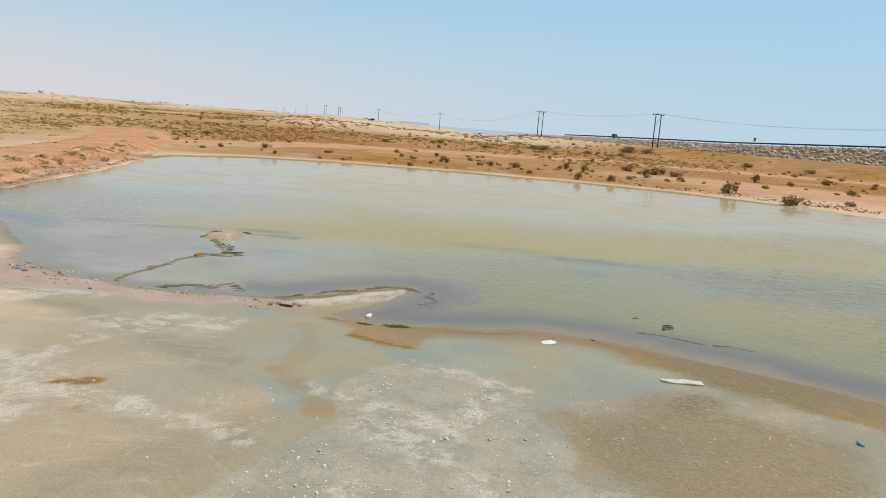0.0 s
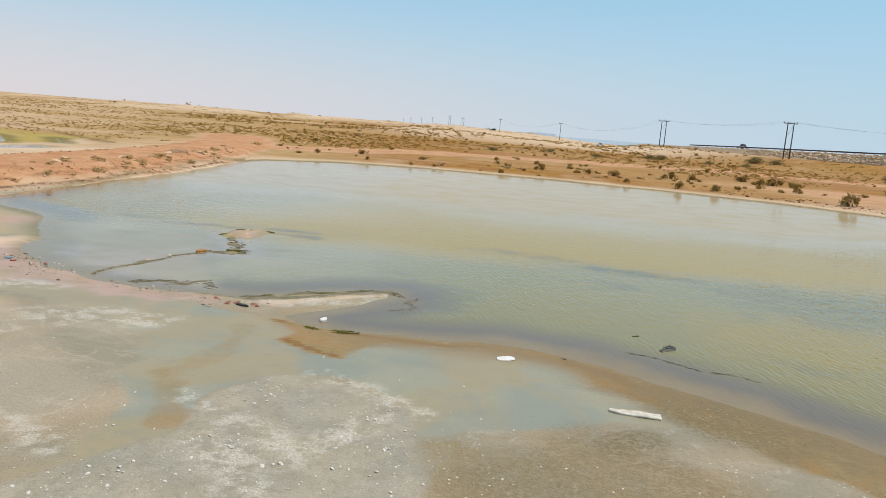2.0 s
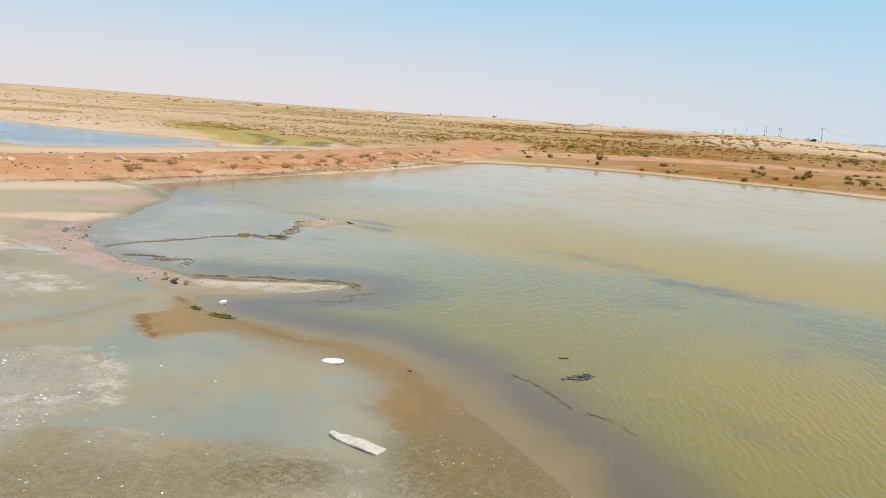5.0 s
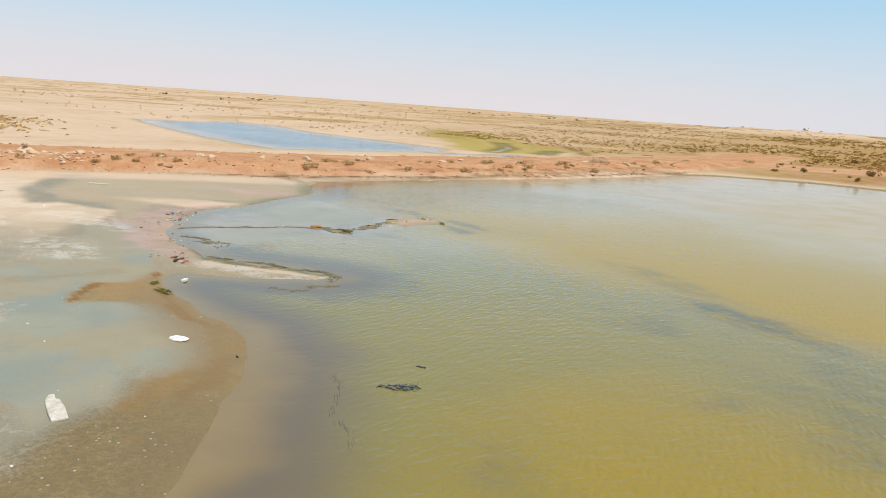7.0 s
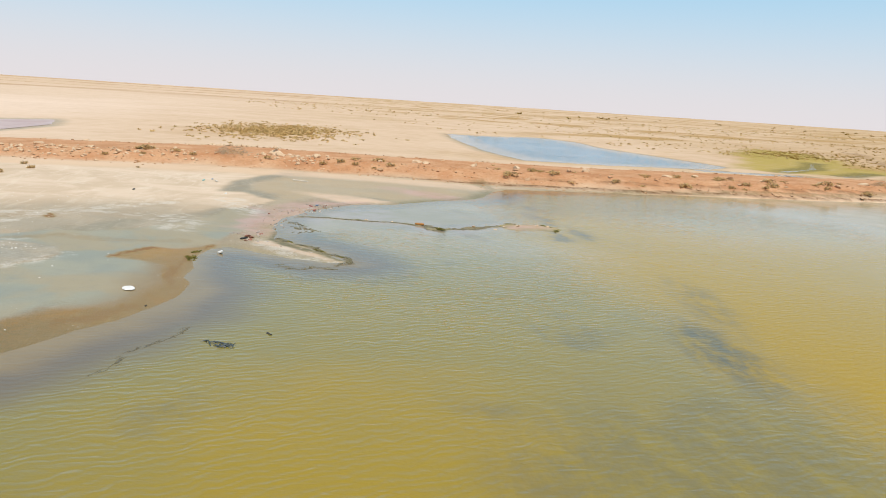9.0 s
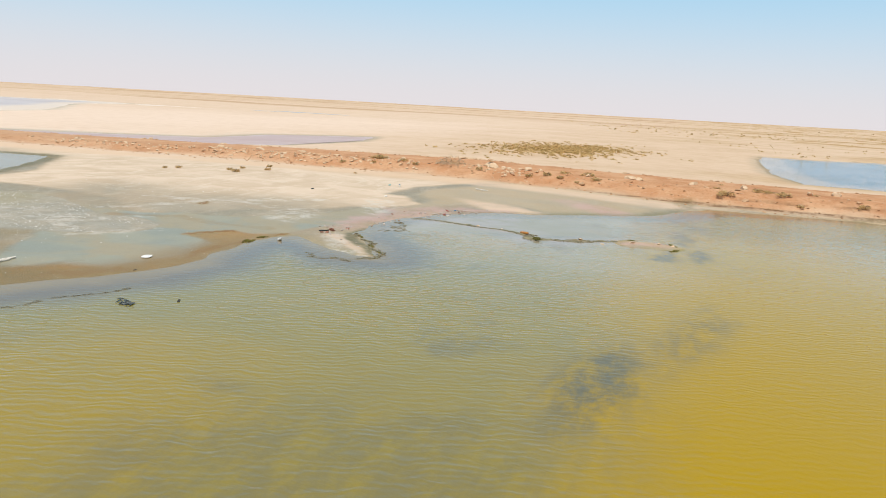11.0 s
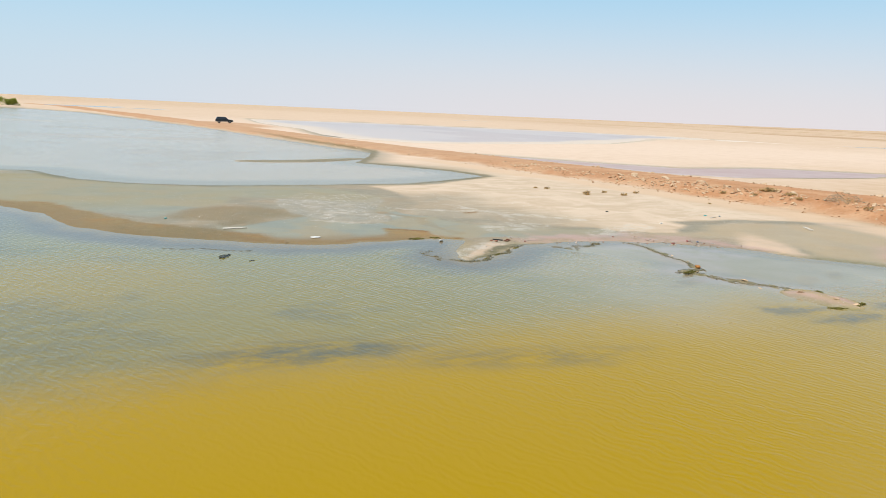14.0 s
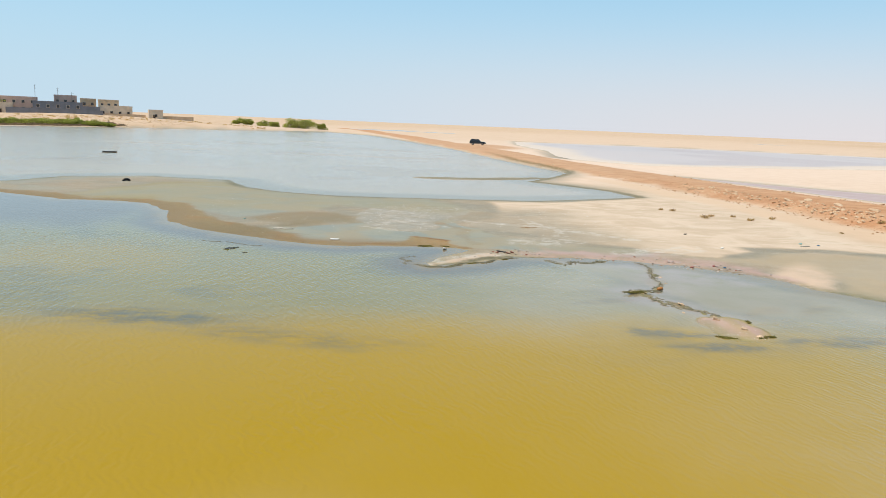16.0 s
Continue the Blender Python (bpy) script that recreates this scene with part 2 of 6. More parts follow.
# ---- material helpers ----
class Mat:
    """A small builder of node materials."""

    def __init__(self, name, roughness=0.8, spec=0.3):
        self.mat = bpy.data.materials.new(name)
        self.mat.use_nodes = True
        self.t = self.mat.node_tree
        self.b = self.t.nodes["Principled BSDF"]
        self.b.inputs["Roughness"].default_value = roughness
        self.b.inputs["Specular IOR Level"].default_value = spec
        self.pos = self.t.nodes.new("ShaderNodeNewGeometry").outputs["Position"]

    def put(self, socket, value):
        if isinstance(value, bpy.types.NodeSocket):
            self.t.links.new(value, socket)
        else:
            socket.default_value = (*value, 1.0) if isinstance(value, tuple) and len(value) == 3 and socket.type == "RGBA" else value

    def scaled(self, scale):
        n = self.t.nodes.new("ShaderNodeMapping")
        self.put(n.inputs["Vector"], self.pos)
        n.inputs["Scale"].default_value = scale
        return n.outputs[0]

    def noise(self, size, detail=4.0, rough=0.55, vector=None, distort=0.0):
        n = self.t.nodes.new("ShaderNodeTexNoise")
        self.put(n.inputs["Vector"], vector if vector is not None else self.pos)
        n.inputs["Scale"].default_value, n.inputs["Detail"].default_value = 1.0 / size, detail
        n.inputs["Roughness"].default_value, n.inputs["Distortion"].default_value = rough, distort
        return n.outputs["Fac"]

    def cells(self, size, vector=None):
        n = self.t.nodes.new("ShaderNodeTexVoronoi")
        self.put(n.inputs["Vector"], vector if vector is not None else self.pos)
        n.inputs["Scale"].default_value = 1.0 / size
        return n.outputs["Distance"]

    def ramp(self, fac, a, b, lo=0.0, hi=1.0):
        n = self.t.nodes.new("ShaderNodeMapRange")
        n.interpolation_type = "SMOOTHSTEP"
        for k, v in zip(("Value", "From Min", "From Max", "To Min", "To Max"), (fac, a, b, lo, hi)):
            self.put(n.inputs[k], v)
        return n.outputs[0]

    def math(self, op, a, b=0.0):
        n = self.t.nodes.new("ShaderNodeMath")
        n.operation = op
        self.put(n.inputs[0], a)
        self.put(n.inputs[1], b)
        return n.outputs[0]

    def mix(self, fac, a, b, kind="MIX"):
        n = self.t.nodes.new("ShaderNodeMix")
        n.data_type, n.blend_type = "RGBA", kind
        self.put(n.inputs["Factor"], fac)
        self.put(n.inputs[6], a)
        self.put(n.inputs[7], b)
        return n.outputs[2]

    def attr(self, name):
        n = self.t.nodes.new("ShaderNodeAttribute")
        n.attribute_name = name
        s = self.t.nodes.new("ShaderNodeSeparateColor")
        self.put(s.inputs[0], n.outputs["Color"])
        return (*s.outputs[:3], n.outputs["Alpha"])

    def rand(self, island=False):
        if island:
            return self.t.nodes.new("ShaderNodeNewGeometry").outputs["Random Per Island"]
        return self.t.nodes.new("ShaderNodeObjectInfo").outputs["Random"]

    def color(self, value):
        self.put(self.b.inputs["Base Color"], value)

    def rough(self, value):
        self.put(self.b.inputs["Roughness"], value)

    def bump(self, fac, depth, strength=1.0):
        n = self.t.nodes.new("ShaderNodeBump")
        n.inputs["Strength"].default_value, n.inputs["Distance"].default_value = strength, depth
        self.put(n.inputs["Height"], fac)
        self.put(self.b.inputs["Normal"], n.outputs[0])


def plain(name, base, dark, size=0.3, roughness=0.7, spec=0.3, vary=0.0, depth=0.0, metal=0.0):
    """A surface of two tones with grain at two scales."""
    m = Mat(name, roughness, spec)
    f = m.math("ADD", m.math("MULTIPLY", m.noise(size), 0.6), m.math("MULTIPLY", m.noise(size / 7), 0.4))
    c = m.mix(m.ramp(f, 0.35, 0.65), dark, base)
    if vary:
        c = m.mix(m.math("MULTIPLY", m.rand(), vary), c, dark)
    m.color(c)
    m.b.inputs["Metallic"].default_value = metal
    if depth:
        m.bump(f, depth)
    return m.mat


# ---- ground material ----
def ground_material():
    m = Mat("ground_earth", 0.9, 0.35)
    red, wet, scrub, salt = m.attr("zone_a")
    stain, pink, beach, green = m.attr("zone_b")
    big, mid, fine = m.noise(14, 5), m.noise(2.2, 6, 0.6), m.noise(0.22, 5, 0.65)
    streak = m.noise(1.0, 5, 0.6, m.scaled((0.35, 1.1, 1.0)), 1.2)
    crust, rim, bleach, soak = m.attr("zone_c")
    film, peach, ledge, clod = m.attr("zone_d")
    olive, plate, tri, straw = m.attr("zone_e")
    grit = m.noise(0.4, 7, 0.72)

    def crisp(a, k=0.5, lo=0.34, hi=0.66):
        """Frays a soft patch's edge at fine scale."""
        return m.ramp(m.math("ADD", a, m.math("MULTIPLY", m.math("SUBTRACT", grit, 0.5), k)), lo, hi)
    # pale dry sand
    c = m.mix(m.ramp(big, 0.3, 0.7), (0.61, 0.445, 0.30), (0.54, 0.375, 0.235))
    c = m.mix(m.ramp(mid, 0.35, 0.7, 0, 0.5), c, (0.65, 0.49, 0.335))
    c = m.mix(m.math("MULTIPLY", bleach, m.ramp(mid, 0.2, 0.7, 0.6, 1.0)), c, (0.72, 0.56, 0.425))
    # grey-buff salty crust
    k = m.mix(m.ramp(m.noise(3, 5, 0.6, None, 0.8), 0.35, 0.65), (0.545, 0.415, 0.285), (0.645, 0.505, 0.365))
    c = m.mix(crust, c, m.mix(m.ramp(streak, 0.5, 0.7, 0, 0.6), k, (0.68, 0.565, 0.425)))
    # scrubland: ochre soil with dry straw
    s = m.mix(m.ramp(mid, 0.35, 0.62), (0.325, 0.135, 0.032), (0.42, 0.205, 0.062))
    s = m.mix(m.ramp(m.noise(5, 6, 0.7), 0.47, 0.6, 0, 0.7), s, (0.37, 0.235, 0.06))
    s = m.mix(m.ramp(m.noise(0.9, 5, 0.7), 0.48, 0.62, 0, 0.8), s, (0.20, 0.115, 0.035))
    s = m.mix(m.ramp(m.noise(2.5, 5, 0.6, m.scaled((0.16, 1.0, 1.0))), 0.47, 0.57, 0, 0.85), s, (0.29, 0.125, 0.045))
    s = m.mix(m.ramp(m.noise(40, 5, 0.6, m.scaled((0.3, 1.0, 1.0))), 0.42, 0.6, 0, 0.7), s, m.mix(mid, (0.33, 0.175, 0.043), (0.42, 0.25, 0.08)))
    g = m.mix(m.ramp(m.noise(1.4, 6, 0.65), 0.35, 0.65), (0.375, 0.222, 0.073), (0.485, 0.318, 0.128))
    g = m.mix(m.ramp(m.noise(9, 6, 0.65), 0.46, 0.62, 0, 0.8), g, m.mix(mid, (0.27, 0.175, 0.05), (0.36, 0.225, 0.065)))
    c = m.mix(scrub, c, m.mix(m.math("MULTIPLY", straw, 0.85), s, g))
    c = m.mix(beach, c, m.mix(fine, (0.66, 0.50, 0.34), (0.52, 0.36, 0.21)))
    # orange-red fill of the causeway and tracks
    e = m.mix(m.ramp(mid, 0.3, 0.7), (0.49, 0.235, 0.11), (0.585, 0.335, 0.18))
    e = m.mix(m.ramp(m.noise(0.7, 6, 0.7), 0.50, 0.70, 0, 0.4), e, (0.62, 0.39, 0.22))
    e = m.mix(m.ramp(fine, 0.5, 0.7, 0, 0.55), e, (0.37, 0.16, 0.065))
    e = m.mix(m.ramp(m.cells(0.35), 0.05, 0.3, 0.4, 0.0), e, (0.62, 0.45, 0.31))
    e = m.mix(m.ramp(m.noise(3.5, 5, 0.6), 0.5, 0.65, 0, 0.5), e, (0.40, 0.185, 0.085))
    e = m.mix(m.math("MULTIPLY", bleach, 0.45), e, m.mix(mid, (0.50, 0.335, 0.20), (0.60, 0.43, 0.29)))
    c = m.mix(red, c, e)
    # wet grey mud with bluish and buff films
    w = m.mix(m.ramp(m.noise(4.5, 4, 0.5, None, 0.6), 0.40, 0.60), (0.305, 0.26, 0.172), (0.37, 0.28, 0.168))
    w = m.mix(m.ramp(streak, 0.5, 0.7, 0, 0.6), w, (0.44, 0.36, 0.245))
    w = m.mix(m.ramp(m.noise(0.5, 6, 0.7), 0.45, 0.7, 0, 0.25), w, (0.215, 0.19, 0.125))
    w = m.mix(m.ramp(m.noise(0.09, 4, 0.7), 0.5, 0.75, 0, 0.4), w, (0.16, 0.145, 0.105))
    pits = m.noise(0.035, 3, 0.7)
    w = m.mix(m.ramp(pits, 0.52, 0.66, 0, 0.5), w, (0.13, 0.115, 0.08))
    veins = m.math("ABSOLUTE", m.math("SUBTRACT", m.noise(2.2, 6, 0.62, None, 0.7), 0.5))
    w = m.mix(m.math("MULTIPLY", m.ramp(veins, 0.0, 0.016, 0.4, 0.0), m.ramp(m.noise(1.3, 3), 0.45, 0.6)), w, (0.52, 0.44, 0.33))
    # speckled raised crust
    p = m.mix(m.ramp(m.noise(1.1, 6, 0.65), 0.35, 0.65), (0.305, 0.28, 0.21), (0.40, 0.335, 0.235))
    p = m.mix(m.ramp(m.noise(0.12, 5, 0.75), 0.48, 0.66, 0, 0.5), p, (0.20, 0.18, 0.135))
    p = m.mix(m.ramp(m.noise(0.25, 6, 0.75), 0.60, 0.70, 0, 0.5), p, (0.52, 0.46, 0.36))
    w = m.mix(m.math("MULTIPLY", crisp(plate, 0.8, 0.2, 0.9), 0.75), w, p)
    # smooth silt, blue-grey with buff clouds
    f = m.mix(m.ramp(m.noise(2.6, 5, 0.55, None, 0.5), 0.35, 0.65), (0.262, 0.262, 0.195), (0.32, 0.295, 0.20))
    f = m.mix(m.ramp(m.noise(4, 4, 0.5, None, 0.9), 0.45, 0.60, 0, 0.8), f, (0.355, 0.275, 0.15))
    f = m.mix(m.ramp(m.noise(0.5, 6, 0.72), 0.5, 0.7, 0, 0.3), f, (0.225, 0.22, 0.17))
    f = m.mix(m.ramp(pits, 0.55, 0.68, 0, 0.3), f, (0.16, 0.15, 0.11))
    w = m.mix(m.ramp(film, 0.15, 0.85), w, f)
    w = m.mix(m.math("MULTIPLY", olive, m.ramp(m.noise(3, 5, 0.6), 0.3, 0.6, 0.45, 0.9)), w, m.mix(grit, (0.29, 0.225, 0.085), (0.37, 0.295, 0.145)))
    c = m.mix(wet, c, w)
    c = m.mix(m.math("MULTIPLY", peach, m.ramp(mid, 0.25, 0.6, 0.6, 1.0)), c, m.mix(fine, (0.68, 0.50, 0.34), (0.60, 0.42, 0.27)))
    c = m.mix(m.math("MULTIPLY", pink, m.ramp(m.noise(1.1, 5), 0.3, 0.6, 0.3, 1.0)), c, m.mix(mid, (0.46, 0.25, 0.20), (0.54, 0.38, 0.31)))
    c = m.mix(m.math("MULTIPLY", green, m.ramp(mid, 0.25, 0.6, 0.5, 1.0)), c, m.mix(mid, (0.33, 0.26, 0.045), (0.46, 0.335, 0.115)))
    b = m.mix(m.ramp(m.noise(0.5, 5, 0.65), 0.35, 0.65), (0.25, 0.16, 0.05), (0.325, 0.225, 0.088))
    b = m.mix(m.ramp(m.noise(1.8, 5, 0.6, None, 0.6), 0.5, 0.66, 0, 0.8), b, (0.34, 0.17, 0.035))
    b = m.mix(m.math("MULTIPLY", m.ramp(m.noise(0.9, 5, 0.6), 0.4, 0.7), tri), b, (0.34, 0.205, 0.062))
    b = m.mix(m.ramp(m.noise(0.13, 5, 0.75), 0.5, 0.68, 0, 0.45), b, (0.13, 0.09, 0.035))
    b = m.mix(m.ramp(m.math("ADD", stain, m.math("MULTIPLY", m.math("SUBTRACT", grit, 0.5), 0.3)), 0.8, 0.96, 0, 0.85), b, (0.23, 0.105, 0.02))
    c = m.mix(crisp(stain, 0.6, 0.1, 0.9), c, b)
    c = m.mix(m.math("MULTIPLY", rim, m.ramp(m.noise(0.4, 6, 0.7), 0.3, 0.6, 0.3, 1.0)), c, m.mix(mid, (0.10, 0.095, 0.035), (0.17, 0.14, 0.06)))
    c = m.mix(m.math("MULTIPLY", soak, m.ramp(mid, 0.2, 0.6, 0.4, 0.8)), c, (0.25, 0.165, 0.07))
    c = m.mix(m.math("MULTIPLY", clod, m.ramp(m.noise(0.1, 5, 0.75), 0.42, 0.58, 0.15, 1.0)), c, m.mix(mid, (0.17, 0.125, 0.05), (0.24, 0.175, 0.075)))
    c = m.mix(m.math("MULTIPLY", ledge, m.ramp(m.noise(0.7, 5, 0.7), 0.35, 0.6, 0.2, 1.0)), c, (0.16, 0.085, 0.04))
    # salt crust and scattered white shell specks
    c = m.mix(m.math("MULTIPLY", salt, m.math("MULTIPLY", m.ramp(m.noise(0.6, 6, 0.75), 0.44, 0.57, 0, 0.85), m.ramp(m.noise(0.05, 4, 0.7), 0.4, 0.6, 0.3, 1.0))), c, (0.60, 0.54, 0.44))
    speck = m.math("MULTIPLY", m.ramp(m.cells(0.16), 0.10, 0.16, 1.0, 0.0), m.ramp(m.noise(3.0, 3), 0.5, 0.66))
    c = m.mix(m.math("MULTIPLY", speck, m.math("MULTIPLY", m.math("SUBTRACT", wet, m.math("MULTIPLY", film, wet)), 0.8)), c, (0.72, 0.68, 0.6))
    m.color(c)
    m.put(m.b.inputs["Specular IOR Level"], m.ramp(wet, 0.0, 1.0, 0.03, 0.28))
    m.rough(m.math("SUBTRACT", m.ramp(wet, 0.0, 1.0, 0.95, 0.55), m.math("MULTIPLY", film, 0.12)))
    relief = m.math("ADD", m.math("MULTIPLY", fine, 0.5), m.noise(0.05, 3))
    relief = m.math("ADD", relief, m.math("MULTIPLY", m.noise(0.35, 5, 0.7), 1.2))
    relief = m.math("ADD", relief, m.math("MULTIPLY", m.math("MAXIMUM", red, scrub), m.math("MULTIPLY", m.noise(0.6, 6, 0.7), 8.0)))
    relief = m.math("MULTIPLY", relief, m.ramp(film, 0.0, 1.0, 1.0, 0.25))
    relief = m.math("ADD", relief, m.math("MULTIPLY", clod, m.math("MULTIPLY", m.noise(0.1, 5, 0.75), 2.0)))
    m.bump(relief, 0.025, 0.8)
    return m.mat


def water_material(name, deep, turbid, shallow, weed, ripple, calm=0.35, rough=0.07, milky=(0.445, 0.365, 0.25), gloss=1.0, fringe=False):
    """Murky water: zone holds turbidity, shallowness and weed."""
    m = Mat(name, rough, 0.5)
    m.b.inputs["IOR"].default_value = 1.33
    tur, shal, wd, bay = m.attr("zone")
    big, mid = m.noise(9, 4, 0.5, None, 0.4), m.noise(1.6, 5, 0.6)
    c = m.mix(m.ramp(m.math("ADD", tur, m.math("MULTIPLY", m.math("SUBTRACT", mid, 0.5), 0.25)), 0.15, 0.9), deep, turbid)
    c = m.mix(m.math("MULTIPLY", m.ramp(big, 0.35, 0.7, 0, 0.3), m.math("SUBTRACT", 1.0, tur)), c, deep)
    c = m.mix(m.math("MULTIPLY", wd, m.ramp(m.noise(1.0, 6, 0.7, m.scaled((0.6, 1.2, 1.0))), 0.3, 0.62)), c, weed)
    c = m.mix(m.math("MULTIPLY", bay, m.ramp(m.noise(3.0, 4), 0.25, 0.7, 0.6, 1.0)), c, milky)
    c = m.mix(m.math("MULTIPLY", m.ramp(shal, 0.15, 0.9), m.ramp(bay, 0.2, 0.8, 1.0, 0.2)), c, shallow)
    m.color(c)
    m.put(m.b.inputs["Specular IOR Level"], m.math("MULTIPLY", m.math("MULTIPLY", m.math("MULTIPLY", m.ramp(tur, 0.4, 1.0, 0.75, 0.2), m.ramp(wd, 0.2, 0.9, 1.0, 0.4)), m.ramp(bay, 0.4, 0.95, 1.0, 0.06)), m.math("MULTIPLY", m.ramp(shal, 0.3, 0.95, 1.0, 0.55), gloss)))
    if fringe:                                            # dull thin water, brown silt at the brink, rosy brine over the shoals
        brink, rose = m.attr("edge")[:2]
        c = m.mix(m.math("MULTIPLY", rose, m.ramp(m.noise(1.6, 5, 0.6), 0.3, 0.62)), c, (0.42, 0.325, 0.285))
        c = m.mix(m.math("MULTIPLY", m.ramp(brink, 0.0, 0.9, 0.9, 0.0), m.ramp(shal, 0.2, 0.6)), c, m.mix(mid, (0.24, 0.16, 0.06), (0.30, 0.215, 0.10)))
        m.color(c)
    n = m.t.nodes.new("ShaderNodeMapping")
    m.put(n.inputs["Vector"], m.pos)
    n.inputs["Rotation"].default_value = (0, 0, radians(-22))
    n.inputs["Scale"].default_value = (4.2, 1.8, 1.0)
    waves = m.noise(1.0, 2.0, 0.4, n.outputs[0], 0.5)
    turn = m.t.nodes.new("ShaderNodeMapping")
    m.put(turn.inputs["Vector"], m.pos)
    turn.inputs["Rotation"].default_value = (0, 0, radians(-22))
    train = m.t.nodes.new("ShaderNodeTexWave")
    m.put(train.inputs["Vector"], turn.outputs[0])
    for key, value in (("Scale", 1.45), ("Distortion", 11.0), ("Detail", 2.5), ("Detail Scale", 0.8), ("Detail Roughness", 0.55)):
        train.inputs[key].default_value = value
    waves = m.math("ADD", m.math("MULTIPLY", waves, 0.82), m.math("MULTIPLY", train.outputs["Fac"], 0.18))
    small = m.noise(0.11, 2, 0.5, m.scaled((1.2, 0.8, 1.0)), 0.3)
    wind = m.math("MULTIPLY", m.ramp(shal, 0.25, 0.75, 1.0, calm), m.ramp(m.noise(12, 2), 0.3, 0.6, 0.45, 1.0))
    wind = m.math("MULTIPLY", wind, m.ramp(tur, 0.45, 0.95, 1.0, 0.6))
    wind = m.math("MULTIPLY", wind, m.ramp(bay, 0.3, 0.8, 1.0, 0.3))
    hgt = m.math("MULTIPLY", m.math("ADD", waves, m.math("MULTIPLY", small, 0.2)), wind)
    m.bump(hgt, ripple)
    return m.mat


# ---- ground ----
def spaced(lo, hi, step, reach, growth=1.04):
    mid = list(np.arange(lo, hi + step / 2, step))
    a, s = [], step
    while mid[-1] + sum(a[-1:]) < reach and (not a or a[-1] < reach):
        s *= growth
        a.append((a[-1] if a else mid[-1]) + s)
    b, s = [], step
    while not b or b[-1] > -reach:
        s *= growth
        b.append((b[-1] if b else mid[0]) - s)
    return np.array(b[::-1] + mid + a)


def sheet(name, xs, ys, zfun, attrs, material):
    """A grid mesh with colour attributes."""
    X, Y = np.meshgrid(xs, ys)
    x, y = X.ravel(), Y.ravel()
    z = zfun(x, y)
    nx, ny = len(xs), len(ys)
    i = np.arange(nx * ny).reshape(ny, nx)
    quads = np.stack([i[:-1, :-1], i[:-1, 1:], i[1:, 1:], i[1:, :-1]], -1).reshape(-1, 4)
    me = bpy.data.meshes.new(name)
    me.vertices.add(len(x))
    me.vertices.foreach_set("co", np.stack([x, y, z], 1).ravel())
    me.loops.add(quads.size)
    me.loops.foreach_set("vertex_index", quads.ravel())
    me.polygons.add(len(quads))
    me.polygons.foreach_set("loop_start", np.arange(len(quads)) * 4)
    me.polygons.foreach_set("loop_total", np.full(len(quads), 4))
    me.polygons.foreach_set("use_smooth", np.ones(len(quads), bool))
    me.update(calc_edges=True)
    for key, values in attrs(x, y, z).items():
        layer = me.color_attributes.new(key, "FLOAT_COLOR", "POINT")
        layer.data.foreach_set("color", np.stack(values, 1).astype(np.float32).ravel())
    me.materials.append(material)
    return new(name, me)


def blob(x, y, cx, cy, rx, ry, turn=0.0, soft=0.5, seed=0, rough=0.5, size=1.5):
    """A soft uneven patch, 1 inside and 0 outside."""
    c, s = math.cos(radians(turn)), math.sin(radians(turn))
    u, v = ((x - cx) * c + (y - cy) * s) / rx, (-(x - cx) * s + (y - cy) * c) / ry
    return smooth(1 + soft, 1 - soft, np.hypot(u, v) + rough * 2 * fbm(x, y, size, 4, 50 + seed))


def streak_mask(x, y, pts, width, seed=0, size=1.0):
    return smooth(width, width * 0.5, seg_dist(x, y, pts, False) + width * 1.8 * fbm(x, y, size, 5, 80 + seed))


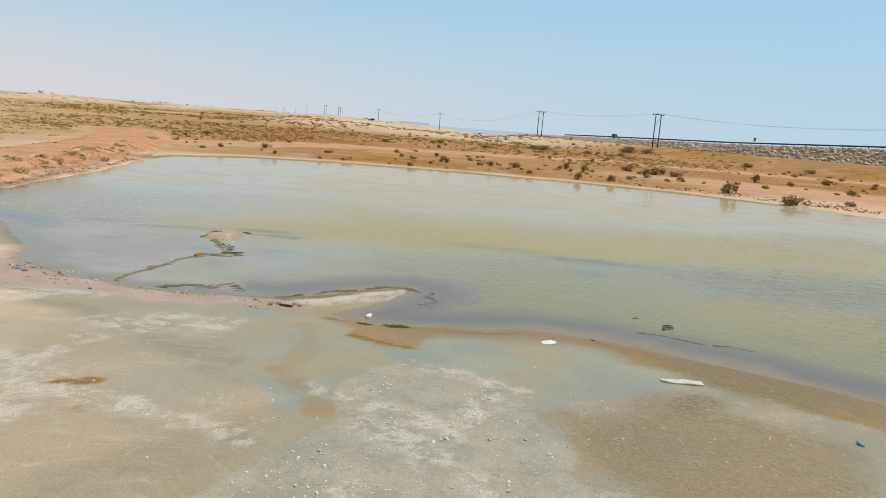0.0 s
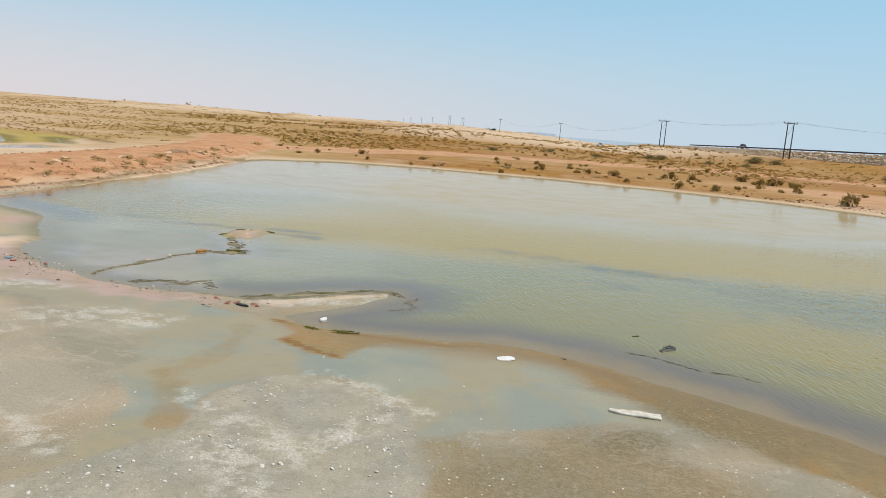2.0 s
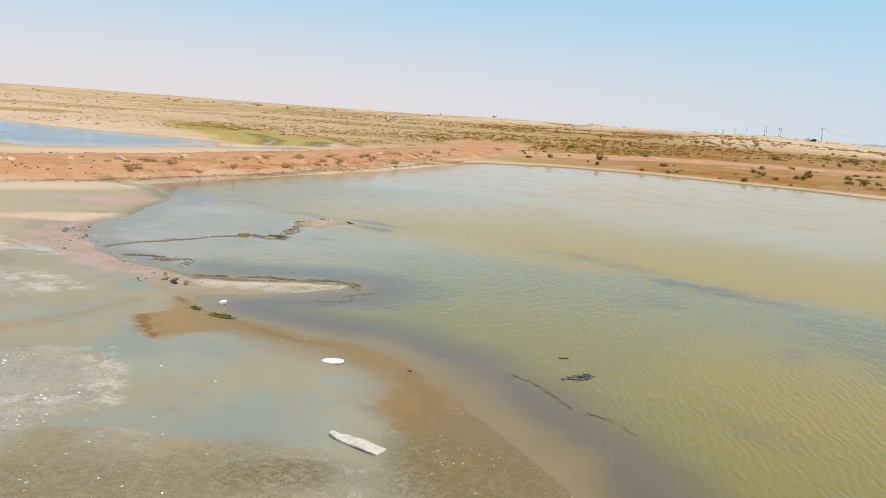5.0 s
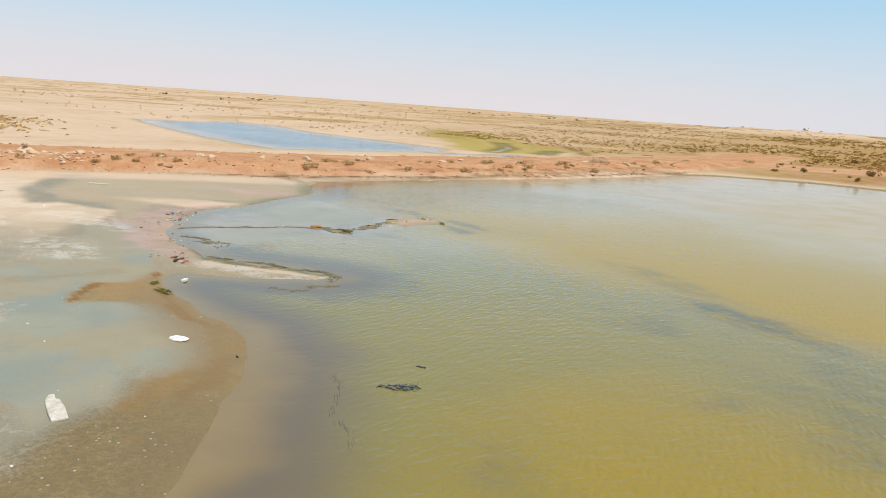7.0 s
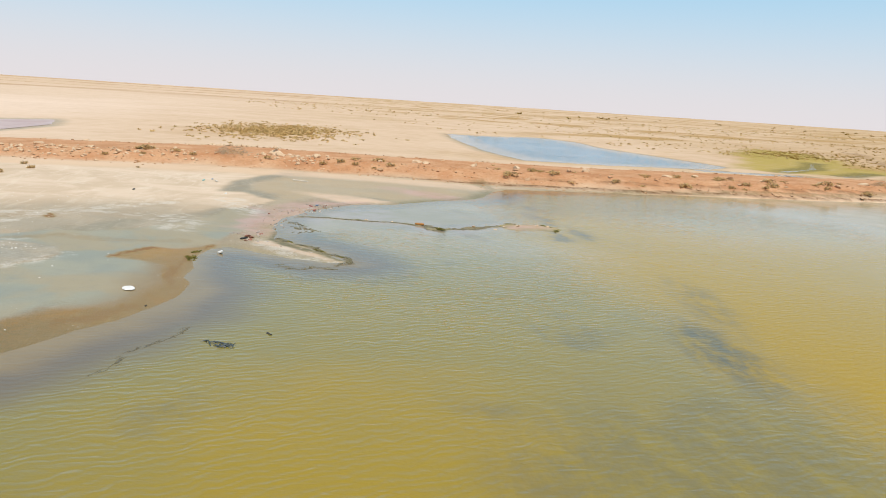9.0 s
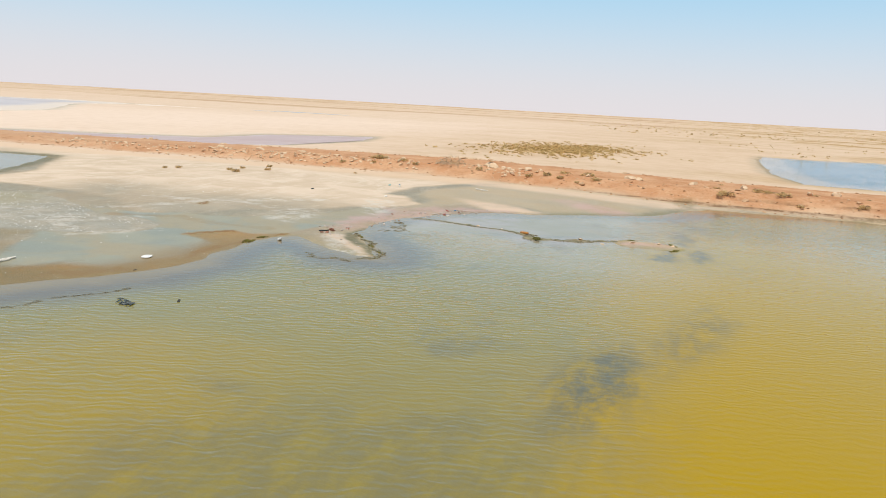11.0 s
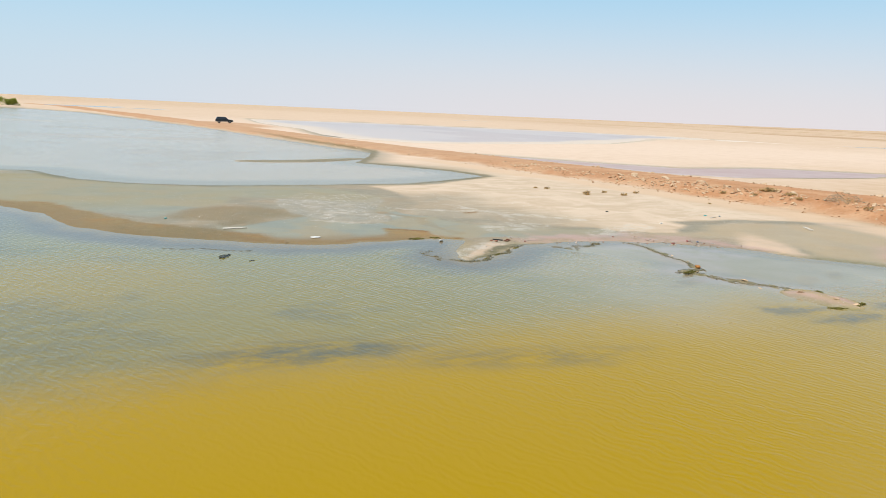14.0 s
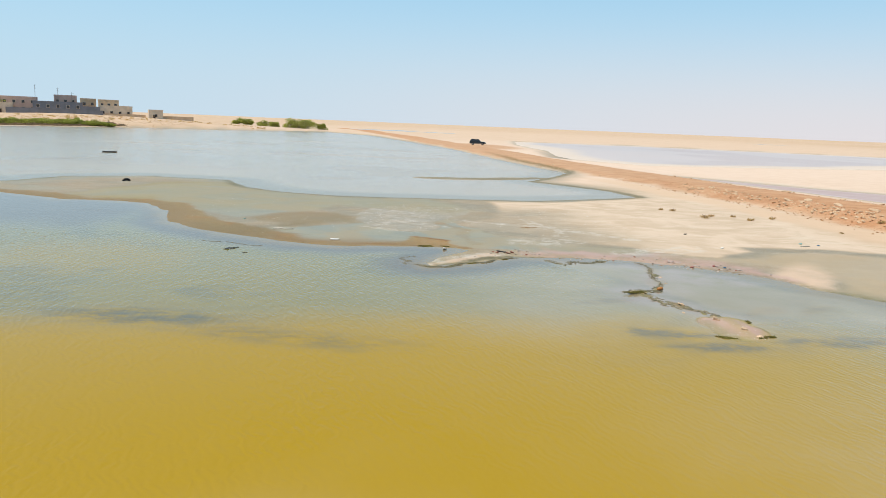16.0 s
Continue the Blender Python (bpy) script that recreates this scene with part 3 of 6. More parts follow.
def ground_zones(x, y, z):
    d = water_dist(x, y)
    h, e = dike_height(x, y)
    r = np.hypot(x, y - 20)
    ang = np.arctan2(y - 20, x)
    n5, n20 = fbm(x, y, 5, 5, 61), fbm(x, y, 22, 5, 62)
    red = smooth(7.6, 5.2, e + 3 * n5)
    track = seg_dist(x, y, [(-44, 108), (-20, 150), (40, 175), (90, 160), (140, 120)], False)
    north = smooth(0.25, 0.55, ang) * smooth(2.9, 2.1, ang + 0.4 * n20) * smooth(88, 102, y + 6 * n5)
    red = np.maximum(red, north * smooth(9, 4, track + 10 * n5) * 0.9)
    red = np.maximum(red, smooth(16, 9, np.hypot(x + 26, (y + 163) * 0.5)) * 0.9)
    red = np.maximum(red, 0.75 * blob(x, y, 64, 98, 34, 15, -38, .5, 63, .5, 12) * smooth(1.5, 4, d))
    pale = smooth(0.3, -0.5, poly_dist(x, y, PALE) + 1.0 * n5 + 0.5 * fbm(x, y, 1.2, 4, 63))
    for k, pts in enumerate(LOBES):
        pale = np.maximum(pale, (0.85, 0.55)[k] * patch(x, y, pts, 0.2, 0.8, 1.2, 10 + k))
    mud = smooth(-34, -26, x) * smooth(46, 43, y) * smooth(-22, -6, y)
    crust = pale * smooth(-31, -24, x + 8 * n5) * smooth(-30, -10, y)
    pale = pale * (0.22 + 0.78 * np.maximum(smooth(-8, -15, x + 4 * n5), smooth(13, 6, y)))
    wet = np.clip(mud * (1 - pale) + smooth(2.5, 0.2, d) * smooth(60, 44, y) * 0.7, 0, 1) * (1 - red)
    wet = wet * (1 - 0.35 * patch(x, y, NORTH_SILT, 0.4, 1.2, 1.8, 7) * smooth(0.3, 1.5, d))
    wet = np.maximum(wet, smooth(5, 0.5, d) * 0.8 * smooth(-6, -16, y) * smooth(-44, -38, x) * (1 - red))
    west = smooth(2.0, 2.6, np.abs(ang)) * smooth(-45, -60, x)
    band = smooth(-0.06, 0.10, fbm(x, y, 34, 5, 67))
    scrub = np.clip(north * (0.88 + 0.12 * band) * (1 - (0.3 - 0.25 * band) * smooth(1.95, 2.25, ang)) + west * band * smooth(20, 120, y + 50 * n20) * smooth(0.02, 0.16, n20 + 0.09), 0, 1) * (1 - red) * (1 - 0.15 * smooth(1.75, 2.1, ang))
    scrub = np.maximum(scrub, (0.4 + 0.4 * band) * smooth(-44, -52, x) * smooth(80, 92, y + 8 * n5) * smooth(2.45, 2.2, ang) * (1 - red))
    scrub = np.maximum(scrub, blob(x, y, -92, 22, 20, 9, -20, 0.4, 5, 0.6, 9) * 0.45)
    scrub = np.maximum(scrub, west * smooth(400, 800, r) * smooth(0.03, 0.14, fbm(x, y * 0.3, 130, 5, 66)) * 0.5)
    beach = np.clip(smooth(5, 1.5, d) * smooth(85, 92, y) + smooth(0.0, 0.15, fbm(x, y, 9, 4, 68) - 0.12) * north * 0.3
                    + smooth(0.0, 0.2, fbm(x, y, 60, 4, 43)) * north * smooth(300, 450, r) * smooth(0, -50, x), 0, 1) * (1 - red)
    coast = coast_sand(x, y)
    beach, scrub = np.maximum(beach, 0.95 * coast), scrub * (1 - 0.8 * coast)
    salt = np.zeros_like(x)
    for k, (pts, w) in enumerate([([(-.9, 21.1), (.1, 20.9), (1.1, 20), (1.7, 19.6)], .35), ([(-10.6, 19.8), (-7.7, 17.8), (-4, 16.2)], 0.5),
                                  ([(.4, 20.2), (-.6, 21)], .3), ([(1.4, 11.5), (-.6, 13), (-1.8, 14.2)], .5), ([(.3, 17.1), (-2.9, 18.9)], .4),
                                  ([(-8.4, 17.6), (-10.9, 20), (-13, 22)], .5), ([(-9, 21.5), (-9.6, 18.7), (-8.4, 16.8), (-8.2, 14.5)], .4),
                                  ([(-1.6, 17.2), (-.5, 16), (.6, 14.6)], 0.5)]):
        salt = np.maximum(salt, streak_mask(x, y, pts, w, k, 0.8))
    salt = np.maximum(salt, smooth(3.5, 0.5, np.abs(d - 2)) * smooth(-42, -50, x) * smooth(0, -40, y))
    tri = patch(x, y, HOOK, 0.18, 0.5, 0.9, 1)
    shore_brown = patch(x, y, BROWN_SHORE, 0.3, 0.8, 1.1, 2)
    stain = np.maximum(0.8 * shore_brown, 0.72 * tri)
    stain = np.maximum(stain, 0.42 * patch(x, y, BROWN_PATCH, 0.7, 1.9, 1.5, 3))
    for k, (pts, w, v) in enumerate([([(-2.5, 23.45), (-1.6, 22.8), (-.85, 22.55)], .22, 1), ([(-3.5, 25.35), (-2.3, 24.95), (-1, 24.9), (0, 24.75), (1.1, 24.7), (2.3, 25.1)], .24, 1),
                                     ([(-3.9, 20.0), (-2.9, 18.2), (-2.6, 17.6)], .45, .5), ([(-3.7, 20.6), (-3.7, 21.6), (-3.6, 22.6), (-4.0, 24.2)], .4, .4),
                                     ([(4.6, 24.6), (5.6, 24.0), (6.2, 23.3)], .4, 1), ([(2.6, 18.0), (2.9, 17.2), (2.7, 16)], .5, .46),
                                     ([(-8.3, 18.2), (-7.7, 18.4)], .28, 1), ([(-7.3, 17), (-7.1, 16.7)], .25, .6)]):
        stain = np.maximum(stain, v * streak_mask(x, y, pts, w, 20 + k, 0.9))
    pink = streak_mask(x, y, [(-6.5, 26.6), (-9, 26.9), (-11.5, 27.0), (-13.6, 28.0), (-15.4, 29.8), (-16.4, 31.5)], 1.3, 40, 1.3)
    pink = 0.72 * pink
    salt = np.maximum(salt, 0.9 * streak_mask(x, y, [(-4.8, 26.7), (-3.4, 27.6), (-2, 28.8), (-1.2, 29.6)], 0.45, 43, 0.9))
    pink = np.maximum(pink, 0.7 * blob(x, y, -21, 36, 3.5, 1.2, 50, .4, 9, .4, 2))
    pink = np.maximum(pink, streak_mask(x, y, [(-10.0, 36.4), (-10.4, 38.6), (-10.5, 39.8)], 1.0, 41, 1.0))
    bar = seg_dist(x, y, [(-11.2, 28.5), (-10.9, 31.2), (-9.9, 33.9), (-8.9, 34.5), (-9.8, 36.3), (-10.6, 38), (-10.5, 40.3)], False)
    green = 0.5 * smooth(0.4, 0.1, bar)
    isle = np.hypot((x + 10.4) / 0.8, (y - 39.2) / 1.3) + 0.8 * fbm(x, y, 0.9, 3, 37)
    green = np.maximum(green, smooth(0.85, 1.25, isle) * smooth(2.2, 1.7, isle))
    green = np.maximum(green, smooth(1.5, -1.5, poly_dist(x, y, MARSH) + 5 * n5))
    green = np.maximum(green, smooth(0.9, 0.1, d) * smooth(24, 27, y) * smooth(46, 40, y) * 0.15)
    rim = smooth(0.45, 0.05, np.abs(bar - 0.05)) * smooth(38.5, 37.5, y)
    rim = np.maximum(rim, smooth(0.5, 0.15, np.abs(np.hypot((x + 10.4) / 0.8, (y - 39.2) / 1.3) - 1.55 + 0.6 * fbm(x, y, 0.8, 3, 38))) * smooth(2.6, 2.0, np.hypot(x + 10.4, y - 39.2)) * 0.8)
    rim = np.maximum(rim, streak_mask(x, y, [(-9.6, 27.9), (-7.4, 27.6), (-5.3, 27.4), (-4, 28.1), (-2.7, 29.4), (-1.3, 30.4)], 0.3, 60, 0.8) * 0.9)
    rim = np.maximum(rim, streak_mask(x, y, [(-29.6, 40.6), (-26.2, 41), (-20.2, 38.2), (-17.5, 35.2), (-15.6, 32)], 0.7, 61, 1.6) * 0.55)
    rim = np.maximum(rim, smooth(0.5, 0.1, np.abs(d - 0.1)) * smooth(28, 31, y) * 0.6)
    rim = np.maximum(rim, smooth(1.0, 0.2, np.abs(d - 0.4)) * smooth(6, 3, y) * smooth(-120, -60, y) * smooth(-34, -30, x) * 0.85)
    rim = np.maximum(rim, 0.7 * smooth(1.9, 0.7, seg_dist(x, y, [(-18, -29), (-11.3, -24.5), (-4, -23)], False) + 2 * n5))
    # smooth silt pools, their salt and the brown hook of stain beside the spit
    plate = patch(x, y, PLATE, 0.2, 0.7, 1.2, 4)
    film = np.maximum(patch(x, y, SILT, 0.3, 0.8, 1.5, 5), 0.75 * patch(x, y, SOUTH_SILT, 0.6, 1.8, 2.4, 6)) * (1 - 0.85 * plate)
    film = np.maximum(film, 0.55 * patch(x, y, NORTH_SILT, 0.4, 1.2, 1.8, 7)) * (1 - pale)
    olive = np.maximum(patch(x, y, OLIVE_SPIT, 0.6, 1.6, 2.2, 8), 0.3 * patch(x, y, NORTH_SILT, 0.5, 1.4, 2, 7))
    olive = np.maximum(olive, 0.6 * patch(x, y, SOUTH_SILT, 0.8, 2.0, 2.4, 6) * smooth(15, 11, y))
    peach = blob(x, y, -17.6, 31, 3.2, 1.1, 60, .4, 51, .4, 1.6)
    peach = np.maximum(peach, 0.75 * streak_mask(x, y, [(-4.4, 27.2), (-3.2, 28.3), (-2.2, 29.2), (-1.4, 29.9)], 0.42, 52, 0.7))
    peach = np.maximum(peach, 0.8 * smooth(2.4, 0.8, np.abs(e - 9.2)) * smooth(-40, -36, x) * smooth(95, 80, y) * smooth(-40, -20, y))
    for k, (cx, cy, rx, ry, turn) in enumerate([(-13.4, 25.2, 2.8, 0.8, 20), (-7.6, 23.4, 1.9, 0.9, 15), (.5, 20.5, 0.8, 0.28, -45), (1.2, 13.4, 1.2, 0.5, 50),
                                                (.6, 18, 1.6, 0.35, 70)]):
        salt = np.maximum(salt, 1.3 * blob(x, y, cx, cy, rx, ry, turn, .3, 53 + k, .5, 0.9))
    salt = np.maximum(salt, 0.22 * plate)
    film = film * (1 - np.clip(1.2 * tri, 0, 1)) * (1 - shore_brown)
    clod = np.maximum(blob(x, y, 5.7, 19.5, 0.9, 0.5, 40, .5, 46, .7, 0.8), blob(x, y, 8.4, 21.6, 3.2, 1.4, -40, .5, 47, .8, 1.2))
    clod = np.maximum(clod, 0.6 * patch(x, y, BROWN_PATCH, 0.6, 1.8, 1.2, 9))
    clod = np.maximum(clod, 0.3 * shore_brown * smooth(4, 6, x) * smooth(26, 23, y))
    ledge = smooth(0.28, 0.08, np.abs(e - 6.6 + 0.5 * n5)) * smooth(-42, -36, x) * smooth(28, 40, y) * smooth(98, 88, y)
    ledge = np.maximum(ledge, 0.7 * smooth(0.2, 0.05, np.abs(e - 5.2 + 0.9 * n5)) * smooth(-42, -36, x) * smooth(40, 48, y) * smooth(98, 88, y))
    ledge = np.maximum(ledge, 0.8 * streak_mask(x, y, [(-54, 97), (-62, 104), (-95, 126), (-141, 155)], 0.9, 62, 3.0))
    salt = np.clip(salt, 0, 1)
    soak = smooth(1.9, 0.5, d + 2.4 * n5) * smooth(-6, 0, x) * smooth(27, 25.5, y) * smooth(3, 6, y) * 0.9
    soak = np.maximum(soak, 0.8 * smooth(1.1, 0.3, d + 1.6 * n5) * smooth(8, 12, x) * smooth(12, 9, y) * smooth(-2, 3, y))
    rim = np.maximum(rim, smooth(1.6, 0.4, np.abs(d - 0.5) + 1.2 * n5) * smooth(80, 90, y) * 0.85)
    bleach = smooth(25, -50, y + 30 * n20) * smooth(1500, 500, r) * (1 - 0.6 * smooth(140, 330, r + 120 * n20)) * (1 - smooth(60, 95, x) * smooth(-190, -230, y))
    return {"zone_d": (np.maximum(film, 0.55 * smooth(8, 13, x) * smooth(9, 3, y + 3 * n5) * smooth(6, 3, d)) * (1 - red), np.clip(peach, 0, 1), ledge, np.clip(clod, 0, 1)), "zone_c": (crust, np.clip(rim, 0, 1), bleach, soak), "zone_e": (np.clip(olive, 0, 1), plate, tri, smooth(1.72, 2.1, ang + 0.3 * n20)), "zone_a": (red, wet, scrub, salt), "zone_b": (np.clip(stain, 0, 1), pink, beach, np.clip(green, 0, 1))}


def graded(lo, a, b, hi, fine, coarse):
    """Grid lines, fine from a to b, coarser out to lo and hi, then growing."""
    mid = np.concatenate([np.arange(lo, a, coarse), np.arange(a, b, fine), np.arange(b, hi, coarse)])
    out = spaced(lo, hi, coarse, 4900)
    return np.concatenate([out[out < lo - 0.01], mid, out[out > mid[-1] + 0.01]])


ground = sheet("ground", graded(-46, -13, 13, 46, 0.18, 0.4), graded(-10, 11, 31, 106, 0.18, 0.4), height, ground_zones, ground_material())
tagged(ground, "sandy desert ground with grey mudflats and a reddish earth causeway", "ground", kind="structure")


# ---- water ----
def pond_zones(x, y, z):
    d = -water_dist(x, y)
    n = fbm(x, y, 7, 5, 71)
    shal = smooth(4.4, 0.3, d + 2.2 * n) * smooth(60, 42, y) * 0.95 + smooth(1.2, 0.1, d) * 0.5
    shal = np.maximum(shal, blob(x, y, -13, 33.5, 6, 5, 0, .5, 12, .5, 3) * 0.75)
    shal = np.maximum(shal, 0.9 * smooth(12, 18, x) * smooth(28, 17, y + 5 * n))
    tur = smooth(33.5, 43.5, y + 5 * n - 0.06 * x) * smooth(-24, -6, x + 6 * n)
    tur = np.maximum(tur, 0.55 * blob(x, y, 13, 30, 6, 5, 10, .7, 13, .4, 4))
    tur = np.maximum(tur, 0.33 * smooth(-6, 6, x) * smooth(26, 30, y))
    weed = blob(x, y, 7.8, 39.2, 2.4, 0.8, -8, .6, 14, .5, 1.6)
    weed = np.maximum(weed, 0.25 * blob(x, y, 11, 39.0, 8, 1.6, -8, .6, 18, .6, 2.4))
    weed = np.maximum(weed, 0.6 * blob(x, y, 3.2, 41.2, 3.0, 0.8, -10, .6, 15, .6, 1.8))
    weed = np.maximum(weed, 0.35 * blob(x, y, -12, 38.8, 5.5, 2.2, 30, .6, 16, .7, 1.6))
    weed = np.maximum(weed, 0.8 * blob(x, y, -17.0, 41.3, 1.6, 0.6, 0, .6, 17, .6, 1.0))
    weed = np.maximum(weed, 0.5 * smooth(0.05, 0.2, fbm(x, y, 3, 4, 77)) * smooth(44, 36, y))
    for k, (cx, cy, rx, ry, turn) in enumerate([(-13.5, 40.6, 2.2, .5, 10), (-7.4, 36, 1.5, .35, 20), (-8.1, 40, 1.4, .5, -10), (-12.6, 37, 1.1, .4, 30), (-9.4, 41.4, 1.6, .4, 0), (-14.5, 36.8, 1.2, .3, 40)]):
        weed = np.maximum(weed, blob(x, y, cx, cy, rx, ry, turn, .4, 90 + k, .6, 0.9))
    bay = np.maximum(0.55 * smooth(3, -9, x + 8 * n) * smooth(28.5, 31, y) * (1 - 0.75 * smooth(37, 43, y + 4 * n)), 0.95 * smooth(48, 66, y + 8 * n))
    bay = np.maximum(bay, 0.7 * patch(x, y, [(-16.5, 33), (-13, 28.6), (-6, 27.8), (-8, 30.5), (-9.2, 33.4), (-10.5, 37), (-14, 39), (-20, 38)], 1.2, 2.0, 3, 20))
    weed = np.maximum(weed, 0.5 * blob(x, y, 15.5, 35.6, 5.5, 3.4, -10, .6, 19, .6, 2.6))
    bay = np.maximum(bay, 0.3 * smooth(0, -12, x + 6 * n) * smooth(41, 48, y + 4 * n))
    weed = np.maximum(weed, 0.9 * streak_mask(x, y, [(-5.0, 27.8), (-3.9, 28.75), (-2.6, 29.85), (-1.6, 30.5)], 0.28, 64, 0.8))
    weed = np.maximum(weed, 0.8 * streak_mask(x, y, [(-1.2, 30.4), (-.4, 29.6), (-.2, 28.6), (-.5, 27.7)], 0.25, 65, 0.7))
    rose = np.maximum(0.45 * smooth(1.6, 0.3, seg_dist(x, y, BAR, False) + 1.6 * n), 0.5 * patch(x, y, [(-16, 32), (-13, 29), (-10, 28), (-7, 28.2), (-9.5, 30.5), (-12, 33)], 0.8, 1.6, 2, 21))
    weed = np.maximum(weed, 0.95 * streak_mask(x, y, BAR, 0.42, 66, 1.2))
    return {"zone": (tur, np.clip(shal, 0, 1), weed, bay), "edge": (np.clip(d / 1.6 + 0.8 * fbm(x, y, 1.5, 4, 78), 0, 1), rose, d * 0, d * 0)}


def flat_zones(x, y, z):
    d = -water_dist(x, y)
    return {"zone": (0.5 + fbm(x, y, 25, 4, 72), smooth(7, 0.5, d), smooth(0.05, 0.25, fbm(x, y, 18, 4, 73)), np.zeros_like(x))}


def pan_zones(x, y, z):
    d = -np.minimum(poly_dist(x, y, PAN_A), poly_dist(x, y, PAN_B)) + 14 * fbm(x, y * 0.5, 30, 4, 74)
    return {"zone": (0.5 + fbm(x, y, 40, 4, 72), smooth(16, 2, d) * smooth(-1, 6, poly_dist(x, y, PAN_B)), smooth(0.02, 0.2, fbm(x, y * 0.4, 30, 4, 73)), smooth(3, -1, poly_dist(x, y, PAN_B)))}


def level(x, y):
    return np.zeros_like(x)


pond = sheet("pond_water", np.concatenate([np.arange(-34, -16, 0.5), np.arange(-16, 16, 0.3), np.arange(16, 77, 0.6)]), np.concatenate([np.arange(5, 18, 0.5), np.arange(18, 43, 0.3), np.arange(43, 107, 0.6)]), level, pond_zones,
             water_material("pond_water", (0.24, 0.188, 0.04), (0.37, 0.227, 0.0), (0.16, 0.122, 0.077), (0.135, 0.125, 0.075), 0.029, fringe=True))
tagged(pond, "shallow murky yellow-green pond water with wind ripples", "water", kind="structure")
lagoon = sheet("lagoon_water", np.arange(-34, 131, 1.5), np.arange(-352, 4.5, 1.5), level, flat_zones,
               water_material("lagoon_water", (0.385, 0.33, 0.24), (0.43, 0.36, 0.255), (0.29, 0.265, 0.195), (0.36, 0.315, 0.235), 0.03, 0.35, 0.16, gloss=0.36))
tagged(lagoon, "wide calm grey lagoon water", "water", kind="structure")
far_pond = sheet("far_pond_water", np.arange(-136, -49, 1.5), np.arange(46, 83, 1.5), level, flat_zones,
                 water_material("far_pond_water", (0.10, 0.24, 0.31), (0.12, 0.25, 0.31), (0.3, 0.28, 0.22), (0.11, 0.22, 0.27), 0.12))
pools = sheet("marsh_pool_water", np.arange(-98, -49, 1.0), np.arange(82.5, 116, 1.0), level, flat_zones, far_pond.data.materials[0])
tagged(pools, "thin blue pools among the marsh grass", "water", kind="structure")
tagged(far_pond, "small blue pond beyond the causeway", "water", kind="structure")
pans = sheet("salt_pan_water", np.arange(-242, -35, 3.0), np.arange(-282, -5, 3.0), level, pan_zones,
             water_material("salt_pan_water", (0.55, 0.475, 0.43), (0.60, 0.51, 0.45), (0.72, 0.575, 0.43), (0.50, 0.42, 0.385), 0.02, 0.35, 0.4, (0.46, 0.335, 0.30)))
tagged(pans, "shallow lilac brine over salt pans", "water", kind="structure")
sea = sheet("sea", np.linspace(-400, 4900, 40), np.linspace(-900, 4900, 40), lambda x, y: np.full_like(x, -0.25), flat_zones,
            water_material("sea_water", (0.03, 0.12, 0.16), (0.04, 0.14, 0.17), (0.05, 0.15, 0.17), (0.03, 0.1, 0.14), 0.05))
tagged(sea, "blue sea on the horizon", "water", kind="structure")


# ---- building blocks ----
def part(name, bm, material, parent=None, label=""):
    """Links a bmesh as one mesh object under a thing or a part."""
    me = bpy.data.meshes.new(name)
    bm.to_mesh(me)
    bm.free()
    me.materials.append(material)
    ob = new(name, me)
    if parent is not None:
        ob.parent = parent
    if label:
        ob["label"] = label
    return ob


def raw(name, verts, faces, material, parent=None, smooth_shade=False):
    me = bpy.data.meshes.new(name)
    me.from_pydata([tuple(v) for v in verts], [], [tuple(f) for f in faces])
    if smooth_shade:
        me.polygons.foreach_set("use_smooth", np.ones(len(me.polygons), bool))
    me.materials.append(material)
    ob = new(name, me)
    if parent is not None:
        ob.parent = parent
    return ob


def box(bm, cx, cy, cz, sx, sy, sz, turn=0.0, bevel=0.0):
    """Adds a box, centred in plan, standing on cz."""
    made = bmesh.ops.create_cube(bm, size=1.0, matrix=Matrix.LocRotScale((cx, cy, cz + sz / 2), Euler((0, 0, radians(turn))), (sx, sy, sz)))
    if bevel:
        edges = {e for v in made["verts"] for e in v.link_edges}
        bmesh.ops.bevel(bm, geom=list(edges), offset=bevel, segments=1, affect="EDGES")
    return made["verts"]


def tube(bm, pts, radii, sides=6):
    """Adds a tapered tube along points."""
    rings = []
    for k, p in enumerate(pts):
        p = Vector(p)
        way = (Vector(pts[min(k + 1, len(pts) - 1)]) - Vector(pts[max(k - 1, 0)])).normalized()
        q = way.to_track_quat("Z", "Y")
        rings.append([bm.verts.new(p + q @ Vector((math.cos(6.2832 * s / sides), math.sin(6.2832 * s / sides), 0)) * radii[k]) for s in range(sides)])
    for a, b in zip(rings, rings[1:]):
        for s in range(sides):
            bm.faces.new((a[s], a[(s + 1) % sides], b[(s + 1) % sides], b[s]))
    bm.faces.new(rings[0][::-1])
    bm.faces.new(rings[-1])


def thing(name, label, category, m=None, group="", kind=""):
    ob = new(name)
    ob.empty_display_size = 0.2
    if m is not None:
        ob.matrix_basis = m
    return tagged(ob, label, category, group, kind)


# ---- materials of things ----
rock_mat = plain("pale_limestone", (0.73, 0.55, 0.37), (0.55, 0.37, 0.22), 0.25, 0.9, 0.2, 0.55, 0.02)
armour_mat = plain("armour_stone", (0.72, 0.55, 0.38), (0.50, 0.36, 0.23), 0.8, 0.9, 0.2, 0.25, 0.03)
brick_mat = plain("broken_brick", (0.36, 0.17, 0.11), (0.24, 0.11, 0.075), 0.05, 0.9, 0.2, 0.3, 0.004)
foam_mat = plain("white_foam", (0.82, 0.80, 0.75), (0.66, 0.62, 0.54), 0.12, 0.7, 0.3, 0.0, 0.004)
board_mat = plain("bleached_board", (0.68, 0.62, 0.52), (0.50, 0.43, 0.33), 0.15, 0.8, 0.3, 0.0, 0.003)
